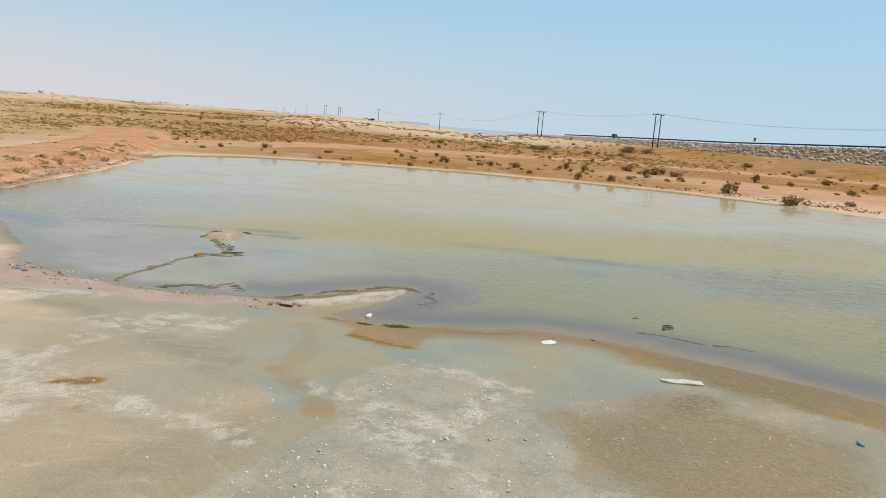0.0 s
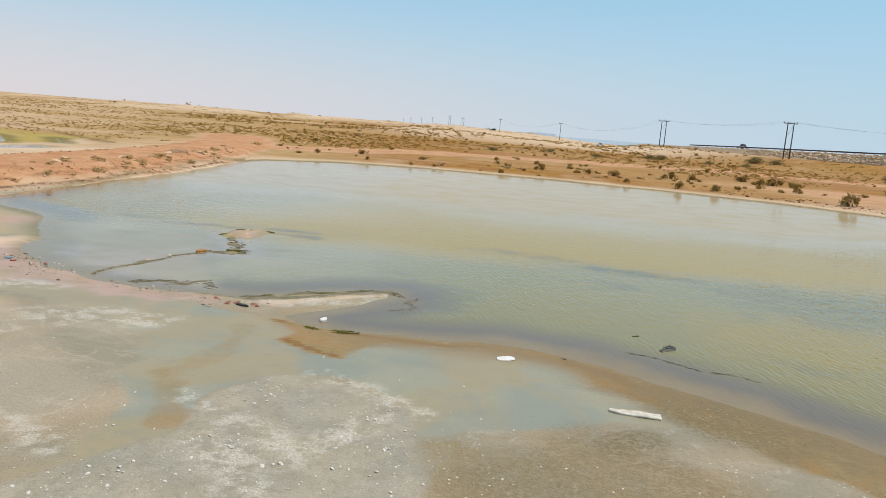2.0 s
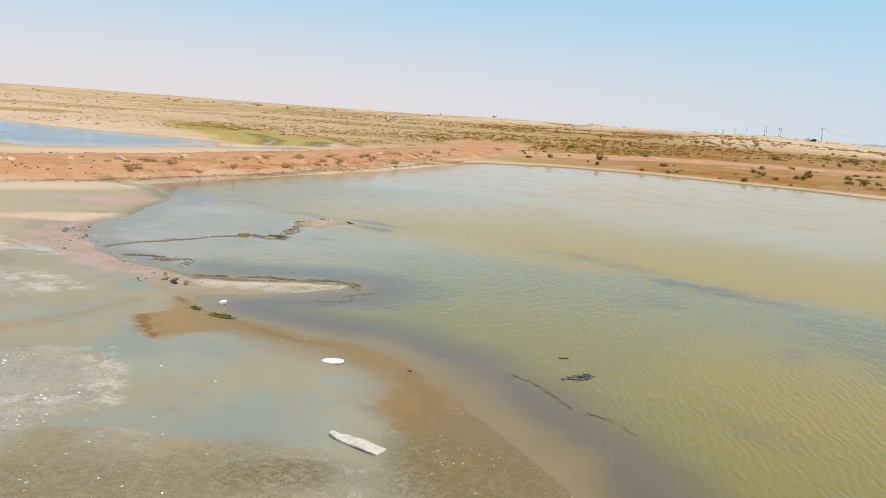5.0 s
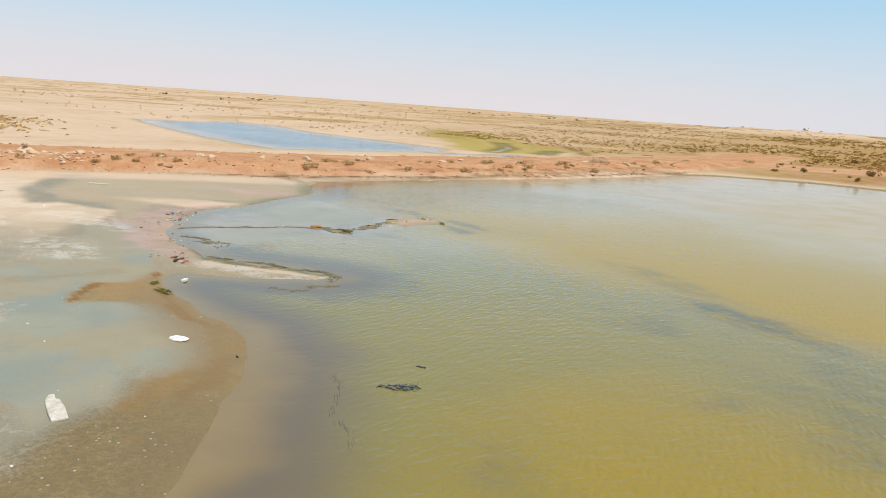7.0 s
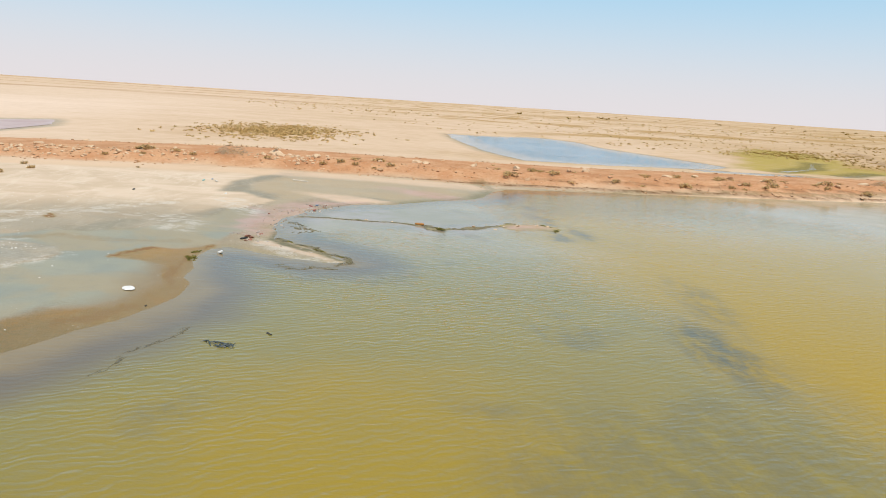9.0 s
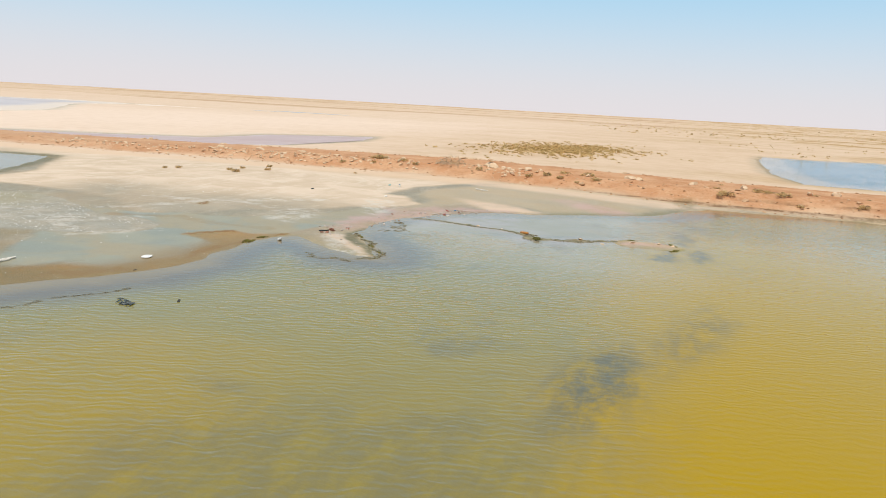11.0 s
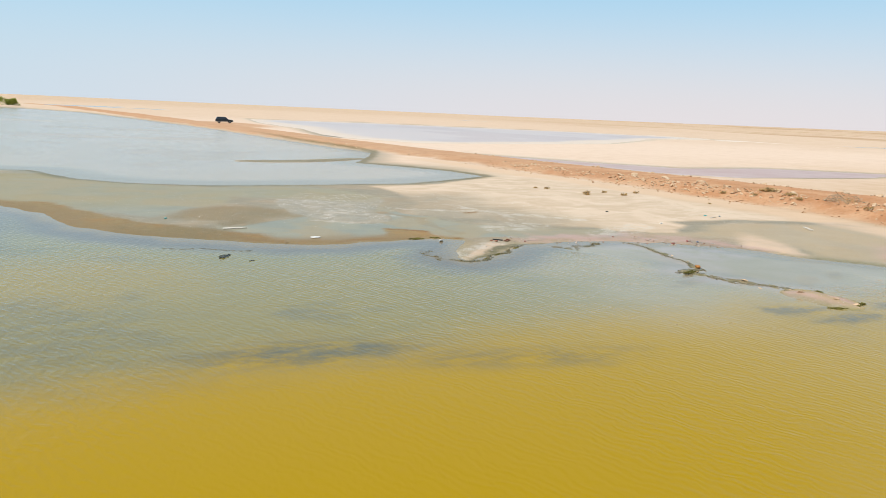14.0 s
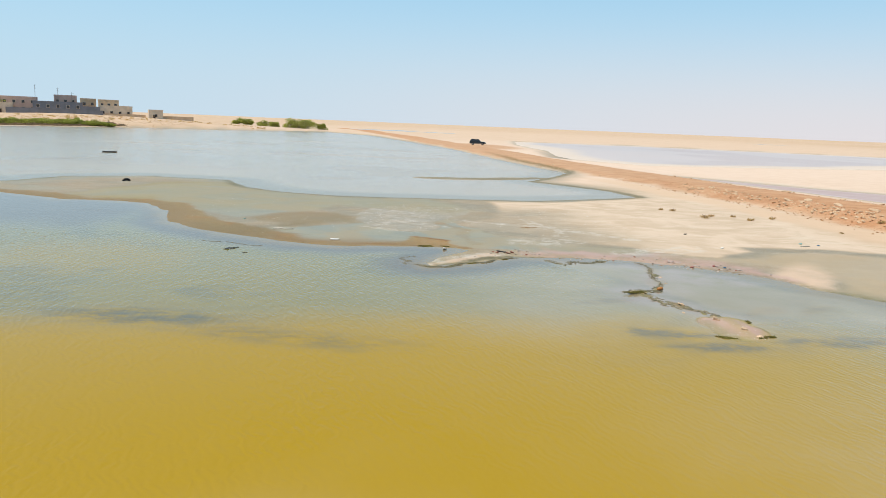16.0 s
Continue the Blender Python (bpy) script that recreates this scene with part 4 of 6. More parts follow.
dark_mat = plain("dark_soaked_debris", (0.045, 0.04, 0.032), (0.02, 0.02, 0.017), 0.1, 0.6, 0.4, 0.2, 0.01)
orange_mat = plain("rusty_orange_plastic", (0.50, 0.20, 0.035), (0.30, 0.12, 0.03), 0.1, 0.7, 0.3, 0.0, 0.004)
blue_mat = plain("blue_plastic", (0.09, 0.24, 0.42), (0.07, 0.18, 0.32), 0.1, 0.4, 0.5)
teal_mat = plain("teal_plastic", (0.06, 0.42, 0.40), (0.04, 0.30, 0.30), 0.1, 0.4, 0.5)
red_mat = plain("red_plastic", (0.40, 0.13, 0.09), (0.28, 0.09, 0.07), 0.1, 0.5, 0.5)
pole_mat = plain("weathered_pole_wood", (0.085, 0.06, 0.045), (0.05, 0.035, 0.028), 0.6, 0.9, 0.2)
steel_mat = plain("dull_steel", (0.28, 0.27, 0.26), (0.18, 0.17, 0.16), 0.4, 0.5, 0.5, 0.0, 0.0, 0.6)
rail_mat = plain("rusty_guard_rail", (0.10, 0.055, 0.04), (0.06, 0.035, 0.03), 0.5, 0.8, 0.3)
ceramic_mat = plain("brown_ceramic", (0.10, 0.05, 0.035), (0.06, 0.03, 0.025), 0.1, 0.3, 0.5)
wire_mat = plain("aluminium_wire", (0.30, 0.31, 0.32), (0.22, 0.23, 0.24), 1.0, 0.5, 0.5)
twig_mat = plain("dry_twigs", (0.22, 0.15, 0.09), (0.12, 0.08, 0.05), 0.2, 0.9, 0.1)
black_paint = plain("black_car_paint", (0.012, 0.012, 0.013), (0.008, 0.008, 0.009), 1.0, 0.15, 0.6)
white_paint = plain("white_car_paint", (0.78, 0.78, 0.77), (0.70, 0.69, 0.67), 1.0, 0.2, 0.5)
red_paint = plain("red_lorry_paint", (0.35, 0.04, 0.03), (0.25, 0.03, 0.03), 1.0, 0.3, 0.5)
rubber_mat = plain("tyre_rubber", (0.02, 0.02, 0.02), (0.012, 0.012, 0.012), 0.1, 0.9, 0.2)
lamp_mat = plain("lamp_glass", (0.6, 0.6, 0.58), (0.5, 0.5, 0.48), 0.2, 0.1, 0.5)
glass_mat = plain("dark_window_glass", (0.03, 0.035, 0.04), (0.02, 0.022, 0.025), 0.5, 0.05, 0.6)
trunk_mat = plain("bark", (0.20, 0.14, 0.10), (0.11, 0.08, 0.06), 0.2, 0.9, 0.1)


def leaf_material(name, light, deep, vary=0.6):
    m = Mat(name, 0.75, 0.2)
    c = m.mix(m.rand(True), deep, light)
    c = m.mix(m.math("MULTIPLY", m.rand(), vary), c, tuple(0.6 * v for v in deep))
    m.color(c)
    glow = m.t.nodes.new("ShaderNodeBsdfTranslucent")      # light passing through thin blades
    m.put(glow.inputs[0], c)
    both = m.t.nodes.new("ShaderNodeMixShader")
    both.inputs[0].default_value = 0.4
    m.put(both.inputs[1], m.b.outputs[0])
    m.put(both.inputs[2], glow.outputs[0])
    m.put(m.t.nodes["Material Output"].inputs[0], both.outputs[0])
    return m.mat


scrub_leaf = leaf_material("olive_scrub_leaf", (0.47, 0.30, 0.07), (0.24, 0.15, 0.035), 0.35)
straw_leaf = leaf_material("dry_straw", (0.74, 0.53, 0.25), (0.55, 0.38, 0.17), 0.2)
green_leaf = leaf_material("green_leaf", (0.50, 0.52, 0.10), (0.27, 0.29, 0.06), 0.25)
pile_leaf = leaf_material("grey_dead_twig", (0.66, 0.55, 0.40), (0.46, 0.36, 0.24), 0.1)
algae_leaf = leaf_material("olive_algae", (0.27, 0.23, 0.05), (0.15, 0.13, 0.03), 0.2)


marsh_leaf = leaf_material("straw_green_scrub", (0.72, 0.50, 0.22), (0.52, 0.35, 0.13), 0.2)


# ---- plants ----
def leaves(rng, count, wide, tall, size, top=0.5):
    """Small leaf blades in an uneven dome: verts and faces."""
    lobes = [(rng.uniform(-.55, .55), rng.uniform(-.55, .55), rng.uniform(0.0, 0.75), rng.uniform(.16, .40)) for _ in range(15)]
    verts, faces = [], []
    for _ in range(count):
        lx, ly, lz, lr = rng.choice(lobes)
        way = Vector((rng.gauss(0, 1), rng.gauss(0, 1), rng.gauss(0.25, 1))).normalized()
        k = lr * rng.uniform(0.35, 1.0) ** 0.5
        p = Vector(((lx + way.x * k) * wide / 1.7, (ly + way.y * k) * wide / 1.7, abs(lz * (1.25 - 0.9 * math.hypot(lx, ly)) * top * 1.3 + way.z * k * 0.7 + 0.08) * tall))
        q = Euler((rng.uniform(-1.1, 1.1), rng.uniform(-1.1, 1.1), rng.uniform(0, 6.28))).to_matrix()
        s = size * rng.uniform(0.6, 1.5)
        n = len(verts)
        verts += [p + q @ Vector(v) * s for v in ((-.5, 0, 0), (0, -.28, .08), (.6, 0, 0), (0, .28, -.05))]
        faces.append((n, n + 1, n + 2, n + 3))
    return verts, faces


def stems(rng, count, wide, tall, thick):
    bm = bmesh.new()
    for _ in range(count):
        a, r = rng.uniform(0, 6.28), rng.uniform(0.15, 0.5) * wide
        h = tall * rng.uniform(0.4, 0.85)
        tube(bm, [(0.05 * math.cos(a), 0.05 * math.sin(a), -0.06), (r * .45 * math.cos(a), r * .45 * math.sin(a), h * .55),
                  (r * math.cos(a + .3), r * math.sin(a + .3), h)], (thick, thick * .7, thick * .25), 4)
    return bm


def bush(seed, wide, tall, count, size, leaf, label, group, category="bush", twigs=9):
    rng = random.Random(seed)
    ob = thing("scrub_bush", label, category, None, group)
    part("stem", stems(rng, twigs, wide, tall, 0.018 + 0.006 * wide), twig_mat, ob)
    v, f = leaves(rng, count, wide, tall, size)
    raw("foliage", v, f, leaf, ob)
    return ob


SCRUB = "desert scrub bushes on the sand"
kinds = [bush(11, 1.0, 0.8, 340, 0.11, scrub_leaf, "small dusty olive-brown scrub bush on dry sand", SCRUB),
         bush(12, 1.2, 0.75, 340, 0.11, scrub_leaf, "small dusty olive-brown scrub bush on dry sand", SCRUB),
         bush(13, 0.9, 0.95, 300, 0.10, scrub_leaf, "small dusty olive-brown scrub bush on dry sand", SCRUB),
         bush(14, 1.3, 0.55, 330, 0.10, straw_leaf, "low straw-coloured dry scrub bush on sand", SCRUB)]


def plant(src, x, y, s, turn, sz=1.0, sink=0.03):
    ob = copy_thing(src, Matrix.LocRotScale((x, y, ground_z(x, y) - sink), Euler((0, 0, turn)), None))
    ob.scale = (s, s, s * sz)
    return ob


rng = random.Random(5)
SHORE = [(37.2, 96, 2.2, 1.2), (41.5, 87.5, 2.8, .8), (19.6, 104, 1.5, 1.1), (24.3, 104, 1.6, .9), (72, 137, 2.3, .9), (54.8, 128.7, 2.2, 1.1),
         (36.7, 112.5, 1.4, 1.0), (34.6, 135, 2.5, .9), (34.2, 123, 2.2, .9), (37.6, 128, 3.0, .8), (40.5, 127, 2.4, .8), (21.5, 124, 2.2, .9), (25, 126, 1.6, 1.1),
         (12.4, 117, 1.8, 1.0), (8.9, 117, 1.5, .9), (16, 116, 1.6, .5), (-3.2, 117.5, 1.3, 1.0), (-5.2, 123.8, 1.2, .9), (1.7, 125.2, 1.3, 1.0),
         (-26.2, 119.8, 1.6, 1.0), (2, 116.7, 1.2, 1.0), (49, 89, 1.4, .8), (57, 88, 1.6, .9), (60, 108, 1.8, .8)]
for k, (x, y, s, sz) in enumerate(SHORE):
    plant(kinds[3 if sz < 0.6 else k % 3], x, y, s, rng.uniform(0, 6.28), sz)
made = 0
while made < 250:
    y = 107 + 260 * rng.random() ** 1.5
    x = rng.uniform(-0.42, 0.62) * y + rng.uniform(-8, 8)
    if 30 * math.sin(x * .09) + 25 * math.cos(y * .11) + rng.uniform(-35, 35) < -8 or seg_dist(np.array([x]), np.array([y]), DIKE, False)[0] < 7:
        continue
    if x > 70 and y > 190:
        continue
    plant(kinds[rng.choice((0, 1, 2, 3, 0))], x, y, rng.uniform(0.45, 1.25) * (1 + (y - 107) / 300), rng.uniform(0, 6.28), rng.uniform(0.5, 0.95))
    made += 1
for k, (x, y, s) in enumerate([(-34.4, 60, .7), (-33.8, 63, .8), (-34, 68, .9), (-33.4, 71, .7), (-33.8, 55, .7), (-32.6, 57.5, .6), (-35, 74, .8), (-32.8, 49, .6),
                               (-33, 52.2, .5), (-36.2, 84, .9), (-35.4, 91, .8), (-36, 43, .6), (-33.5, 46, .7), (-40, 100, 1.0), (-43.6, 119.5, 1.9)]):
    plant(kinds[3], x, y, s * (0.8 if y < 95 else 1.0), rng.uniform(0, 6.28), 0.6)
for src in kinds:                                        # the first of each kind takes a place of its own
    x, y = rng.uniform(-30, 30), rng.uniform(112, 150)
    src.matrix_basis = Matrix.Translation((x, y, ground_z(x, y) - 0.03))
    src.scale = (1.3, 1.3, 1.1)

big = bush(15, 4.4, 1.7, 1500, 0.16, leaf_material("olive_shrub_leaf", (0.36, 0.29, 0.11), (0.20, 0.16, 0.06), 0.3), "wide spreading olive shrub on the sandy plain", "large shrubs on the plain", "shrub", 16)
big.matrix_basis = Matrix.Translation((30, 226, ground_z(30, 226) - 0.05))
for x, y, k, sz in [(34, 229, 1.3, .9), (66, 252, 1.6, 1.0), (70, 246, 1.3, .9), (48, 232, 1.0, .8), (60, 238, 1.0, .7), (14, 205, .9, .8), (2, 215, 1.0, .8), (86, 205, 1.0, .9), (96, 190, .9, .8), (-12, 190, .8, .8)]:
    plant(big, x, y, k, x, sz, 0.05)

# low dry tufts on the pale flat
tuft = bush(21, 0.55, 0.28, 260, 0.06, straw_leaf, "low dry brown grass tuft on pale sand", "dry tufts on the flat", "grass tuft", 5)
tuft.matrix_basis = Matrix.Translation((-21.1, 6.6, ground_z(-21.1, 6.6) - 0.02))
for x, y, s in [(-21.8, 10.8, 1.3), (-22.8, 9.6, 1.0), (-24.8, 11.5, 1.1), (-20.4, 6.0, .8), (-27, 10.3, 1.0), (-24.4, 9.6, .9), (-33, 13.5, 1.1), (-28, 17, .6)]:
    plant(tuft, x, y, s, x * 3.0, 1.0, 0.02)


def brush_heap(seed, x, y, wide, tall, label):
    r = random.Random(seed)
    ob = thing("brush_heap", label, "dead bush", Matrix.Translation((x, y, ground_z(x, y) - 0.05)))
    bm = bmesh.new()
    for _ in range(130):
        a, d = r.uniform(0, 6.28), r.random() ** 0.6 * wide / 2
        p = Vector((d * math.cos(a), d * math.sin(a), tall * r.uniform(0, 1) * (1 - (2 * d / wide) ** 2) + 0.03))
        q = Vector((r.gauss(0, 1), r.gauss(0, 1), r.gauss(0.3, 0.6))).normalized() * r.uniform(0.2, 0.5) * wide * 0.45
        tube(bm, [p - q * .5, p + q * .1 + Vector((0, 0, .05)), p + q * .5], (0.016, 0.013, 0.005), 3)
    part("branches", bm, pile_leaf, ob)
    v, f = leaves(r, int(260 * min(1, tall * 1.5)), wide * .9, tall * .7, 0.06)
    raw("dry_leaves", v, f, straw_leaf, ob)
    return ob


brush_heap(31, -35.2, 22.2, 2.6, 0.8, "large heap of dead grey brushwood on the causeway bank")
brush_heap(32, -35.4, 79, 2.4, 0.7, "heap of dead brown brushwood beside the pond's edge")
for x, y, k in [(-33.2, 30.5, 1.5), (-32.6, 31.6, 1.2), (-32.9, 29.2, 1.3), (-31.8, 33, .9), (-33.8, 25, 1.3), (-34.2, 19.5, 1.2), (-33.6, 16, 1.0)]:
    plant(tuft, x, y, k, x * 5.0, 1.0, 0.02)

# far scrub, too many to count
def far_scrub(name, count, area, sizes, leaf, label, seed, gap=0.0):
    r = np.random.RandomState(seed)
    x, y = area(r, count)
    n20 = fbm(x, y, 40, 4, 62)
    keep = (n20 + r.uniform(-0.12, 0.12, len(x)) > gap) & (water_dist(x, y) > 4) & (seg_dist(x, y, DIKE, False) > 8)
    x, y = x[keep], y[keep]
    z = height(x, y)
    s = r.uniform(*sizes, len(x)) * np.clip(np.hypot(x, y) / 200, 1, 2)
    blades = 12
    off = r.normal(0, 1, (len(x), blades, 3)) * np.array([0.42, 0.42, 0.2])
    off[..., 2] = np.abs(off[..., 2]) + 0.1
    c = np.stack([x, y, z], 1)[:, None, :] + off * s[:, None, None]
    a = r.uniform(0, 6.28, (len(x), blades))
    w = (s[:, None] * r.uniform(0.18, 0.42, (len(x), blades)))
    u = np.stack([np.cos(a), np.sin(a), r.uniform(-.3, .3, a.shape)], -1) * w[..., None]
    v = np.stack([-np.sin(a) * .4, np.cos(a) * .4, np.full(a.shape, .75)], -1) * w[..., None] * 0.7
    co = np.stack([c - u, c - v, c + u, c + v], 2).reshape(-1, 3)
    n = len(co) // 4
    me = bpy.data.meshes.new(name)
    me.vertices.add(len(co))
    me.vertices.foreach_set("co", co.ravel())
    me.loops.add(n * 4)
    me.loops.foreach_set("vertex_index", np.arange(n * 4))
    me.polygons.add(n)
    me.polygons.foreach_set("loop_start", np.arange(n) * 4)
    me.polygons.foreach_set("loop_total", np.full(n, 4))
    me.update(calc_edges=True)
    me.materials.append(leaf)
    return tagged(new(name, me), label, "scrub", kind="stuff")


def north_area(r, n):
    y = 108 + 900 * r.random_sample(n) ** 1.7
    return r.uniform(-0.9, 0.45, n) * y - 10, y


def west_area(r, n):
    x = -60 - 900 * r.random_sample(n) ** 1.5
    return x, 90 + (-x) * r.uniform(-0.25, 1.1, n)


def patch_area(r, n):
    return r.normal(-92, 12, n), r.normal(22, 5, n)


far_scrub("far_scrub", 6500, north_area, (0.16, 0.42), leaf_material("dusty_scrub_leaf", (0.54, 0.355, 0.11), (0.35, 0.215, 0.06), 0.25), "distant dusty olive scrub scattered on the ochre plain", 3)
far_scrub("dry_grass", 12000, north_area, (0.14, 0.36), leaf_material("ochre_grass", (0.48, 0.31, 0.085), (0.29, 0.175, 0.045), 0.3), "dry straw grass scattered on the ochre plain", 4)
def belt_area(r, n):
    y = 135 + 330 * r.random_sample(n) ** 1.3
    return r.uniform(-0.5, 0.40, n) * y + r.normal(0, 6, n), y


far_scrub("scrub_belt", 4600, belt_area, (0.28, 0.75), leaf_material("brown_olive_scrub", (0.54, 0.34, 0.095), (0.34, 0.20, 0.052), 0.2), "belt of brownish olive scrub across the ochre plain", 14, 0.0)
far_scrub("plain_scrub", 4200, west_area, (0.2, 0.5), straw_leaf, "distant straw-coloured scrub bands on the desert plain", 6)
def marsh_area(r, n):
    x, y = r.uniform(-130, -58, n), r.uniform(76, 126, n)
    k = poly_dist(x, y, MARSH) < 3
    return x[k], y[k]


far_scrub("marsh_grass", 5500, marsh_area, (0.07, 0.16), leaf_material("marsh_grass_blade", (0.60, 0.45, 0.14), (0.42, 0.31, 0.08), 0.2), "low yellow-green grass on the marsh beyond the causeway", 8, -0.02)
far_scrub("patch_scrub", 1300, patch_area, (0.16, 0.45), marsh_leaf, "patch of straw-green scrub on the sand", 7, -1.0)


def horizon_area(r, n):
    a = r.uniform(1.75, 3.0, n)
    d = r.uniform(700, 1700, n)
    return d * np.cos(a), 20 + d * np.sin(a)


far_scrub("horizon_trees", 130, horizon_area, (0.9, 2.0), scrub_leaf, "tiny dark thorn trees along the desert horizon", 9, -0.06)


def headland(x, y, long, deep, tall, turn):
    """A low cape across the sea, with the haze of distance painted into its colour."""
    n, k = 60, 12
    u, v = np.meshgrid(np.linspace(-1, 1, n), np.linspace(-1, 1, k))
    top = smooth(1.0, 0.55, np.abs(v)) * smooth(1.0, 0.86, u) * smooth(-1.1, 0.1, u) * tall
    z = top * (0.85 + 0.5 * fbm(u * long, v * deep, 120, 4, 91)) - 3
    i = np.arange(n * k).reshape(k, n)
    faces = np.stack([i[:-1, :-1], i[:-1, 1:], i[1:, 1:], i[1:, :-1]], -1).reshape(-1, 4)
    # bluish grey base colour imitates the air's haze over the rock
    ob = raw("headland", np.stack([u.ravel() * long / 2, v.ravel() * deep / 2, z.ravel()], 1), faces.tolist(),
             plain("cape_rock_haze_tint", (0.42, 0.46, 0.50), (0.36, 0.41, 0.46), 40, 0.95, 0.0))
    ob.matrix_basis = pose(x, y, 0, 0, 0, turn)
    return tagged(ob, "low headland beyond the sea with distance haze painted into its bluish colour", "headland", kind="structure")


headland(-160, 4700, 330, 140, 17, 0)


# ---- stones and litter ----
def stone_mesh(seed, material, name="stone", rough=0.35, flat=0.6, fine=2):
    bm = bmesh.new()
    bmesh.ops.create_icosphere(bm, subdivisions=fine, radius=0.5)
    r = random.Random(seed)
    cuts = [(Vector((r.gauss(0, 1), r.gauss(0, 1), r.gauss(0, 1))).normalized(), r.uniform(0.24, 0.42)) for _ in range(9)]
    for v in bm.verts:
        for n, d in cuts:
            k = v.co.dot(n) - d
            if k > 0:
                v.co -= n * k
        v.co += v.normal * rough * 0.12 * noise.noise(v.co * 4 + Vector((seed, 0, 0)))
        v.co.z *= flat
    bmesh.ops.dissolve_degenerate(bm, dist=0.004, edges=bm.edges)
    me = bpy.data.meshes.new(name)
    bm.to_mesh(me)
    bm.free()
    me.materials.append(material)
    return me


stones = [stone_mesh(s, rock_mat) for s in range(6)]
strand_mat = plain("greyish_strand_stone", (0.60, 0.51, 0.43), (0.38, 0.31, 0.26), 0.08, 0.85, 0.25, 0.6, 0.006)
strand_stones = [stone_mesh(s + 20, strand_mat, "stone", 0.35, 0.5) for s in range(4)]
tan_rock = plain("dusty_orange_rock", (0.60, 0.40, 0.24), (0.43, 0.25, 0.13), 0.25, 0.9, 0.2, 0.4, 0.02)
tan_stones = [stone_mesh(80 + s, tan_rock) for s in range(4)]
bricks = [stone_mesh(40 + s, brick_mat, "brick_lump", 0.2, 0.7) for s in range(3)]


def stone(x, y, s, label, group, mesh, category="rock", name="rock", sink=0.25):
    ob = new(name, mesh)
    ob.matrix_basis = Matrix.LocRotScale((x, y, max(ground_z(x, y), -0.03) + s * (0.3 - sink)), Euler((rng.uniform(-.3, .3), rng.uniform(-.3, .3), rng.uniform(0, 6.28))),
                                         (s * rng.uniform(.8, 1.5), s, s * rng.uniform(.7, 1.1)))
    return tagged(ob, label, category, group)


for k in range(215):                                      # rubble on the causeway's bank
    y = rng.uniform(-60, 96) if k > 165 else rng.choice((-12, -3, 2, 9, 13, 18, 26, 34, 37, 44, 52, 60, 66, 73, 82)) + rng.gauss(0, 1.3)
    cx = float(np.interp(y, [p[1] for p in DIKE][::-1], [p[0] for p in DIKE][::-1]))
    x = cx + rng.choice((rng.uniform(3.0, 5.8), rng.uniform(4.0, 7.0), rng.uniform(-4.5, -3)))
    if y > 29:
        stone(x, y, rng.uniform(0.15, 0.6) * rng.choice((0.5, 1, 1)), "dusty tan rock on the orange causeway bank", "rubble on the causeway", rng.choice(tan_stones))
    else:
        stone(x, y, rng.uniform(0.15, 0.6) * rng.choice((0.6, 1, 1)), "pale angular limestone rubble on the red causeway bank", "rubble on the causeway", rng.choice(stones))
for x, y, s in [(-35.4, 25.6, 1.1), (-34.8, 25.9, .8), (-35.2, 60.5, .7), (-34.6, 36.5, .9), (-34.2, 37.2, .7), (-33.8, 44.5, .8), (-33.6, 66, .7), (-34.2, 82, .8),
                (-36.2, 8, .8), (-35.8, 4, .7), (-35.6, 0, .8), (-35.1, 12, .6), (-33.2, -14, .8), (-36, 16, .9), (-35.4, 18, .7)]:
    stone(x, y, s, "large pale limestone block on the causeway bank", "rubble on the causeway", rng.choice(stones))

for k, (x, y, s) in enumerate([(-33.6, 33.5, .6), (-34.1, 41, .7), (-33.2, 48.6, .55), (-34.4, 50.5, .8), (-33.5, 57.2, .6), (-34.6, 63.4, .75), (-34.2, 71.5, .6), (-35, 76.4, .7), (-34.9, 28.6, .8)]):
    stone(x, y, s, "whitish weathered boulder on the orange causeway bank", "rubble on the causeway", stones[k % 6])
for x, y, s, up in [(-35.5, 25.3, 1.0, 0), (-35.0, 25.7, .75, 0), (-35.25, 25.5, .55, .55)]:       # small cairn
    stone(x, y, s, "whitish rock of a small cairn on the causeway bank", "rubble on the causeway", rng.choice(stones)).location.z += up
straw_tuft = bush(22, 0.8, 0.4, 360, 0.07, straw_leaf, "dry straw tuft on the orange causeway bank", "dry tufts on the bank", "grass tuft", 6)
straw_tuft.matrix_basis = Matrix.Translation((-33.4, 58, ground_z(-33.4, 58) - 0.02))
for k in range(34):
    y = rng.choice((17, 24, 31, 33, 43, 46, 51, 54, 58, 62, 65, 70, 76, 84, 90)) + rng.gauss(0, 0.9)
    cx = float(np.interp(y, [p[1] for p in DIKE][::-1], [p[0] for p in DIKE][::-1]))
    plant(straw_tuft, cx + rng.uniform(2.6, 6.0), y, rng.uniform(.6, 1.6), rng.uniform(0, 6.28), rng.uniform(.6, 1.1), 0.02)


